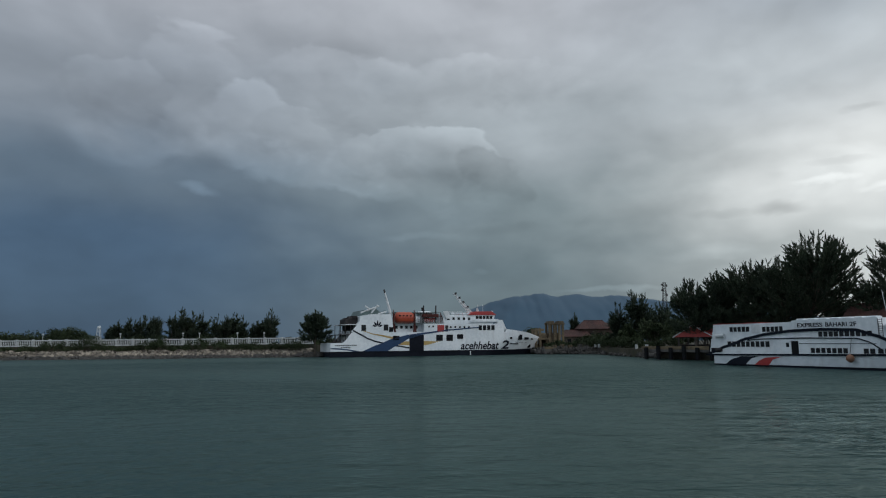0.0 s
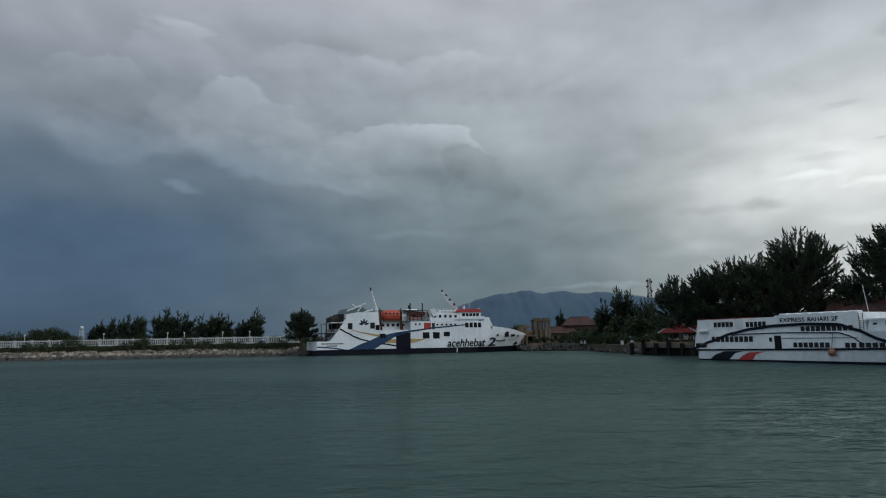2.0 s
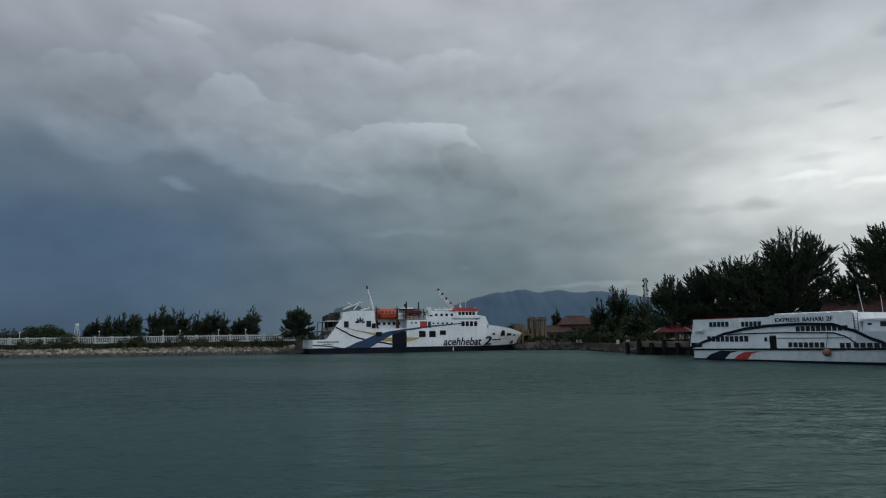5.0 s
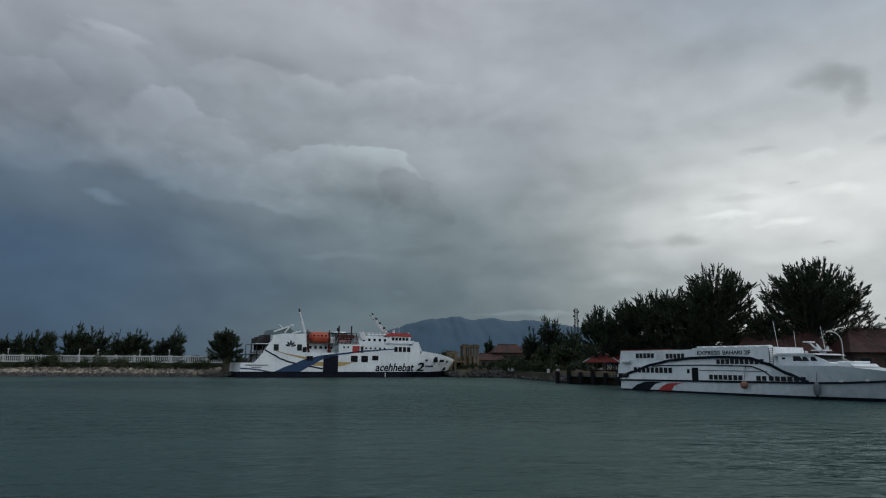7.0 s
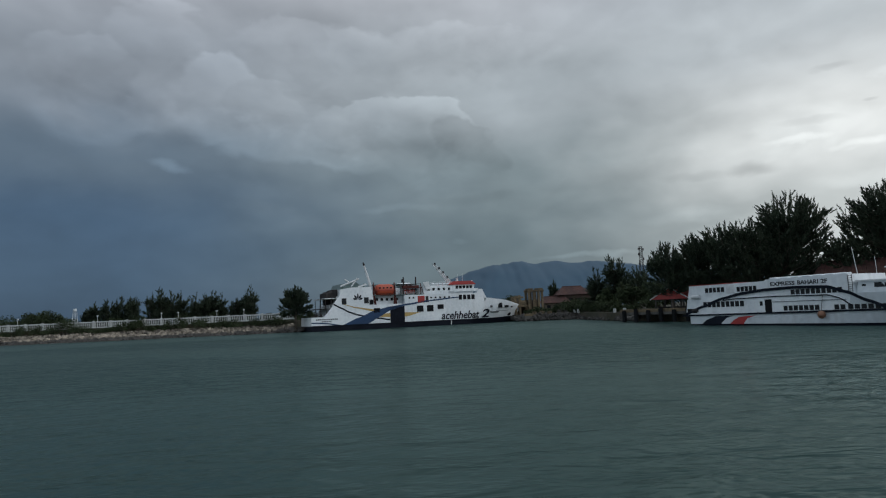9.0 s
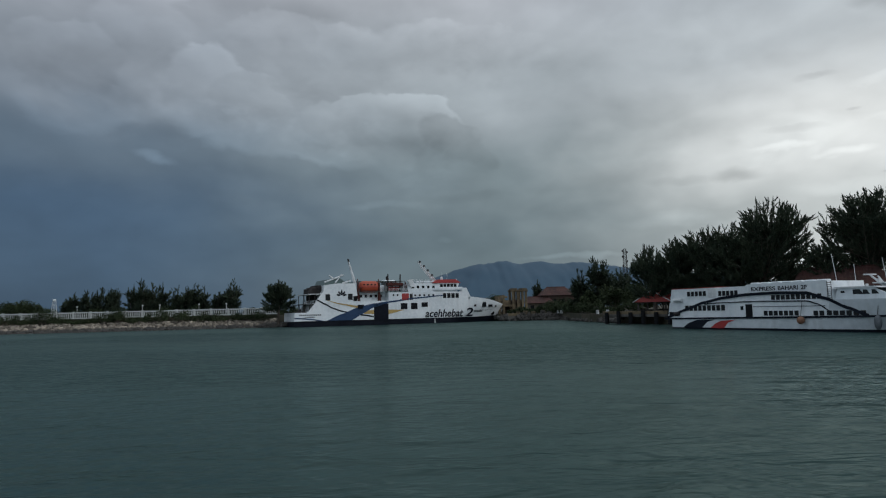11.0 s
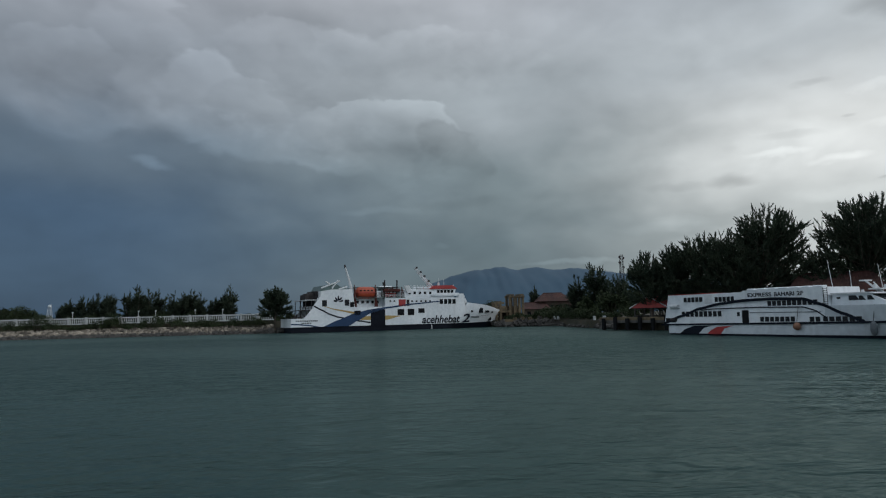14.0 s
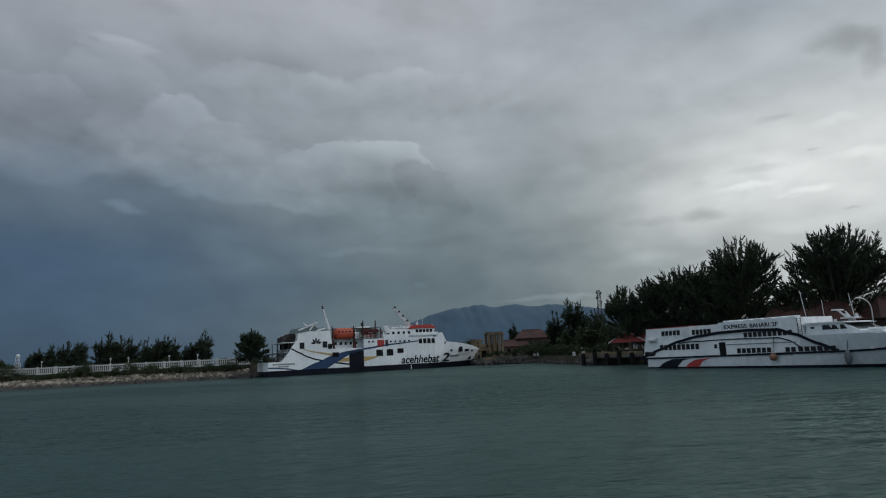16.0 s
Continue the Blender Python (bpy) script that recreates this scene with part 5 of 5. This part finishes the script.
def gable_roof(name, mat, parent, x0, x1, y0, y1, eave, ridge, hip=0.0, over=0.6, ribs=0.0, label=""):
    """A pitched roof with its ridge along x, real thickness, and battens or tile rows as ribs."""
    x0, x1, y0, y1 = x0 - over, x1 + over, y0 - over, y1 + over
    ym, t = (y0 + y1) / 2, 0.16
    bm = bmesh.new()
    low = [bm.verts.new(p) for p in ((x0, y0, eave), (x1, y0, eave), (x1, y1, eave), (x0, y1, eave), (x0 + hip, ym, ridge), (x1 - hip, ym, ridge))]
    for f in ((0, 1, 5, 4), (2, 3, 4, 5), (3, 0, 4), (1, 2, 5), (3, 2, 1, 0)):
        bm.faces.new([low[i] for i in f])
    if hip == 0.0:
        for x in (x0 - 0.02, x1 - 0.10):
            for ya in (y0, y1):
                slabs = [bm.verts.new(p) for p in ((x, ya, eave - 0.1), (x + 0.12, ya, eave - 0.1), (x + 0.12, ya, eave + t), (x, ya, eave + t), (x, ym, ridge - 0.1), (x + 0.12, ym, ridge - 0.1), (x + 0.12, ym, ridge + t), (x, ym, ridge + t))]
                for f in ((0, 1, 2, 3), (7, 6, 5, 4), (0, 4, 5, 1), (3, 2, 6, 7), (0, 3, 7, 4), (1, 5, 6, 2)):
                    bm.faces.new([slabs[i] for i in f])
    roof = part(name, bm, mat, parent, label)
    if ribs:
        rows = bmesh.new()
        n = int((x1 - x0 - 2 * hip) / ribs)
        for i in range(n + 1):
            x = x0 + hip + (x1 - x0 - 2 * hip) * i / max(1, n)
            for ya in (y0, y1):
                tube(rows, (x, ya, eave + 0.03), (x, ym, ridge + 0.03), 0.05, sides=4)
        tube(rows, (x0 + hip, ym, ridge + 0.05), (x1 - hip, ym, ridge + 0.05), 0.14, sides=6)
        part("roof_ribs", rows, mat, roof)
    return roof


def pavilion():
    """The open waiting hut with a red sheet roof, turned to the landing stage."""
    hut = thing("waiting_pavilion", pose(55.0, 137.6, 2.0, 0, 0, 40), "open waiting pavilion with a red sheet-metal gable roof", "pavilion")
    gable_roof("roof", ROOFRED, hut, 0, 16, 0, 8.0, 2.6, 5.0, 0, 0.6, 0.5, "red ribbed sheet roof")
    fascia = bmesh.new()
    for ya in (-0.6, 8.6):
        tube(fascia, (-0.70, ya, 2.56), (-0.70, 4.0, 5.05), 0.12, sides=4)
    part("bargeboard", fascia, PALE, hut)
    post = part("post", boxed(-0.14, 0.14, -0.14, 0.14, 0, 2.6), CONCRETE, hut)
    post.matrix_basis = Matrix.Translation((0.2, 0.2, 0))
    for x in (0.2, 4.1, 8.0, 12.0, 15.8):
        for y in (0.2, 4.0, 7.8):
            if (x, y) != (0.2, 0.2):
                again(post, Matrix.Translation((x, y, 0)))
    part("low_wall", boxed(0.5, 15.5, 7.6, 7.8, 0, 1.0), CONCRETE, hut)
    part("floor_slab", boxed(-0.3, 16.3, -0.3, 8.3, -0.02, 0.12), CONCRETE, hut)
    part("tie_beam", boxed(0.1, 0.3, 0, 8, 2.4, 2.6), STEEL, hut)
    for x in (3, 8, 12):
        part("bench", boxed(x, x + 2.2, 5.6, 6.1, 0.12, 0.55), STEEL, hut)


pavilion()

pier = thing("landing_stage", pose(43.6, 146.0, 0, 0, 0, -62), "stained concrete landing stage with tall dark fenders", "pier")
part("deck", boxed(0, 22, -1.0, 7.0, 1.55, 2.1, bevel=0.05), CONCRETE, pier)
for i in range(7):
    x = 0.8 + i * 3.4
    part("pile", tubed((x, -0.4, -1.5), (x, -0.4, 1.6), 0.42, sides=10), CONCRETE, pier)
    part("fender", tubed((x + 0.9, -1.45, 0.1), (x + 0.9, -1.45, 2.5 + 0.3 * (i % 2)), 0.42, 0.42, 12), DARK, pier, "tall dark rubber fender")
    part("bollard", tubed((x + 1.4, -0.5, 2.1), (x + 1.4, -0.5, 2.75), 0.22, 0.28, 8), STEEL, pier)
part("kerb", boxed(0, 22, -1.02, -0.7, 2.1, 2.75, bevel=0.04), OCHRE, pier, "low stained parapet")


def house(name, x, y, turn, w, d, eave, ridge, hip, label, wall=WALL, roof=TILE, windows=4):
    home = thing(name, pose(x, y, 2.0, 0, 0, turn), label, "building", "waterfront buildings")
    part("wall", boxed(0, w, 0, d, 0, eave), wall, home)
    gable_roof("roof", roof, home, 0, w, 0, d, eave, ridge, hip, 0.8, 0.6, "weathered brown-red tiled roof")
    for i in range(windows):
        x0 = w * (i + 0.25) / windows
        pane = part("window", boxed(x0, x0 + w * 0.45 / windows, -0.05, 0.1, eave * 0.35, eave * 0.78), GLASS, home)
        part("sill", boxed(x0 - 0.1, x0 + w * 0.45 / windows + 0.1, -0.16, 0.05, eave * 0.35 - 0.12, eave * 0.35), wall, pane)
    part("door", boxed(w * 0.92, w * 0.92 + 0.9, -0.06, 0.1, 0, 2.1), STEEL, home)
    return home


house("house", 41.0, 226, 0, 8.0, 7, 3.4, 5.6, 1.2, "low cream house with a weathered red tiled roof", windows=3)
house("house", 46.5, 229, 0, 11.0, 8, 6.0, 8.9, 3.0, "two-storey brown house with a hipped tiled roof", BROWNWALL, windows=4)
house("house", 53.5, 238, 0, 9, 7, 4.5, 7.2, 2.0, "cream house with a hipped tiled roof among trees", windows=3)
house("terminal_building", 71.5, 120.0, -30, 15, 13, 4.6, 8.3, 2.0, "long terminal building with a weathered clay tile roof", BROWNWALL, windows=8)
house("terminal_building", 86.0, 108.5, -14, 24, 15, 4.6, 9.0, 3.5, "terminal building with a broad brown-red gable roof", BROWNWALL, windows=6)


def ochre_frame():
    """The unfinished-looking ochre concrete frame by the ramp: columns, beams, an arch."""
    ruin = thing("ramp_gantry", pose(29.0, 214.5, 2.0, 0, 0, 8), "ochre concrete ramp gantry with tall columns and beams", "gantry")
    for x, h in ((0.2, 5.4), (1.6, 6.2), (4.8, 7.8), (6.4, 7.6), (8.0, 7.8), (9.2, 7.9)):
        for y in (0, 3.5):
            part("column", boxed(x, x + 0.7, y, y + 0.7, 0, h, bevel=0.04), OCHRE, ruin)
    for z, x0, x1 in ((7.2, 4.6, 10.1), (5.2, 0, 3.2), (2.4, 0, 5.2)):
        for y in (-0.1, 3.4):
            part("beam", boxed(x0, x1, y, y + 0.9, z, z + 0.6, bevel=0.04), OCHRE, ruin)
    for x in (5.0, 8.2):
        part("cap", boxed(x, x + 1.6, 0, 4, 7.7, 8.3), OCHRE, ruin)
    part("back_wall", boxed(0.5, 9.6, 4.3, 4.6, 0, 4.6), BROWNWALL, ruin)
    part("arch_block", boxed(1.2, 4.4, 0.4, 3.0, 2.6, 4.6, bevel=0.5), OCHRE, ruin)


ochre_frame()
ramp_thing = thing("ferry_ramp", pose(29.5, 207.5, 0, 0, 0, 22), "low ochre and concrete ferry ramp at the bow", "ramp")
part("apron", boxed(0, 7, -3, 6, 0.5, 1.6, bevel=0.05), CONCRETE, ramp_thing)
part("kerb", boxed(0.2, 6.8, -3.1, -2.7, 1.6, 2.3, bevel=0.03), OCHRE, ramp_thing)
for x in (0.6, 3.2, 6.0):
    part("pile", tubed((x, -2.6, -1.5), (x, -2.6, 0.6), 0.4), CONCRETE, ramp_thing)


def street_lamp(x, y, turn):
    """A white lamp post with a bent arm."""
    post = thing("street_lamp", pose(x, y, 2.0, 0, 0, turn), "white street lamp post with a bent arm", "street lamp")
    pole = bmesh.new()
    pts = [(0, 0, 0), (0, 0, 5.6), (-0.12, 0, 6.4), (-0.5, 0, 7.0), (-1.1, 0, 7.4), (-1.9, 0, 7.65)]
    for a, b in zip(pts, pts[1:]):
        tube(pole, a, b, 0.08, sides=8)
    part("pole", pole, PALE, post)
    part("lamp_head", boxed(-2.7, -1.8, -0.18, 0.18, 7.58, 7.78, bevel=0.05), PALE, post)


street_lamp(77.4, 100, 10)
yard = thing("quay_railing", pose(79.5, 91, 2.0, 0, 0, -20), "dull grey metal railing along the quay", "railing")
for i in range(6):
    part("post", tubed((i * 1.4, 0, 0), (i * 1.4, 0, 1.5), 0.05), STEEL, yard)
for z in (0.8, 1.45):
    part("bar", tubed((0, 0, z), (7, 0, z), 0.05), STEEL, yard)


def parked_car(x, y, turn, label):
    """A small van or car: body, cabin, glass and wheels."""
    car = thing("parked_car", pose(x, y, 2.0, 0, 0, turn), label, "car", "cars at the landing")
    shell = bmesh.new()
    slab(shell, [(0, 0.4), (0.05, 0.95), (0.9, 1.05), (1.5, 1.7), (3.6, 1.75), (4.1, 1.1), (4.2, 0.4)], -0.85, 0.85)
    part("body", shell, WHITE, car)
    for pts in ([(1.05, 1.1), (1.55, 1.6), (2.3, 1.62), (2.3, 1.1)], [(2.45, 1.1), (2.45, 1.62), (3.5, 1.64), (3.85, 1.1)]):
        glass = bmesh.new()
        slab(glass, pts, -0.88, -0.8)
        part("window", glass, GLASS, car)
    for wx in (0.85, 3.35):
        for wy in (-0.82, 0.82):
            part("wheel", tubed((wx, wy - 0.1, 0.32), (wx, wy + 0.1, 0.32), 0.32, sides=12), DARK, car)


parked_car(49.8, 199.0, 12, "white parked car half hidden by dark scrub")
for i, (x, y) in enumerate(((45.9, 203.4), (46.2, 200.2), (47.6, 158.0), (46.9, 164.0), (45.2, 150.0))):
    drum = thing("white_drum", pose(x, y, 2.0 if i < 4 else 2.1), "small white plastic drum standing near the water", "drum", "drums at the landing")
    part("body", tubed((0, 0, 0), (0, 0, 0.95), 0.36, 0.36, 12), FENCE, drum)
    part("lid", tubed((0, 0, 0.95), (0, 0, 1.03), 0.30, 0.24, 12), GREYBUOY, drum)
parasol = thing("parasol", pose(51.5, 189, 2.0), "pale faded parasol standing by the landing", "parasol")
part("pole", tubed((0, 0, 0), (0, 0, 4.4), 0.06), PALE, parasol)
part("canopy", tubed((0, 0, 3.9), (0, 0, 4.9), 1.5, 0.1, 8), FENCE, parasol)
for i, x in enumerate((34.0, 36.2, 38.6, 41.5, 43.5)):
    block = thing("mooring_block", pose(x, 206.2 - i * 0.3, 1.9, 0, 0, 7 * i), "weathered ochre concrete block at the landing edge", "block", "blocks along the landing")
    part("body", boxed(-0.6, 0.6, -0.4, 0.4, 0, 0.9 + 0.2 * (i % 2), bevel=0.06), OCHRE if i < 3 else CONCRETE, block)
    part("ring", tubed((0, -0.42, 0.5), (0, -0.5, 0.5), 0.16, sides=8), STEEL, block)


def motions():
    """The ripples drift slowly past; all else in view lies still."""
    walk(water, [(0.0, pose(0, 0, 0)), (8.0, pose(2.4, -1.6, 0)), (16.0, pose(4.8, -3.2, 0))])


motions()
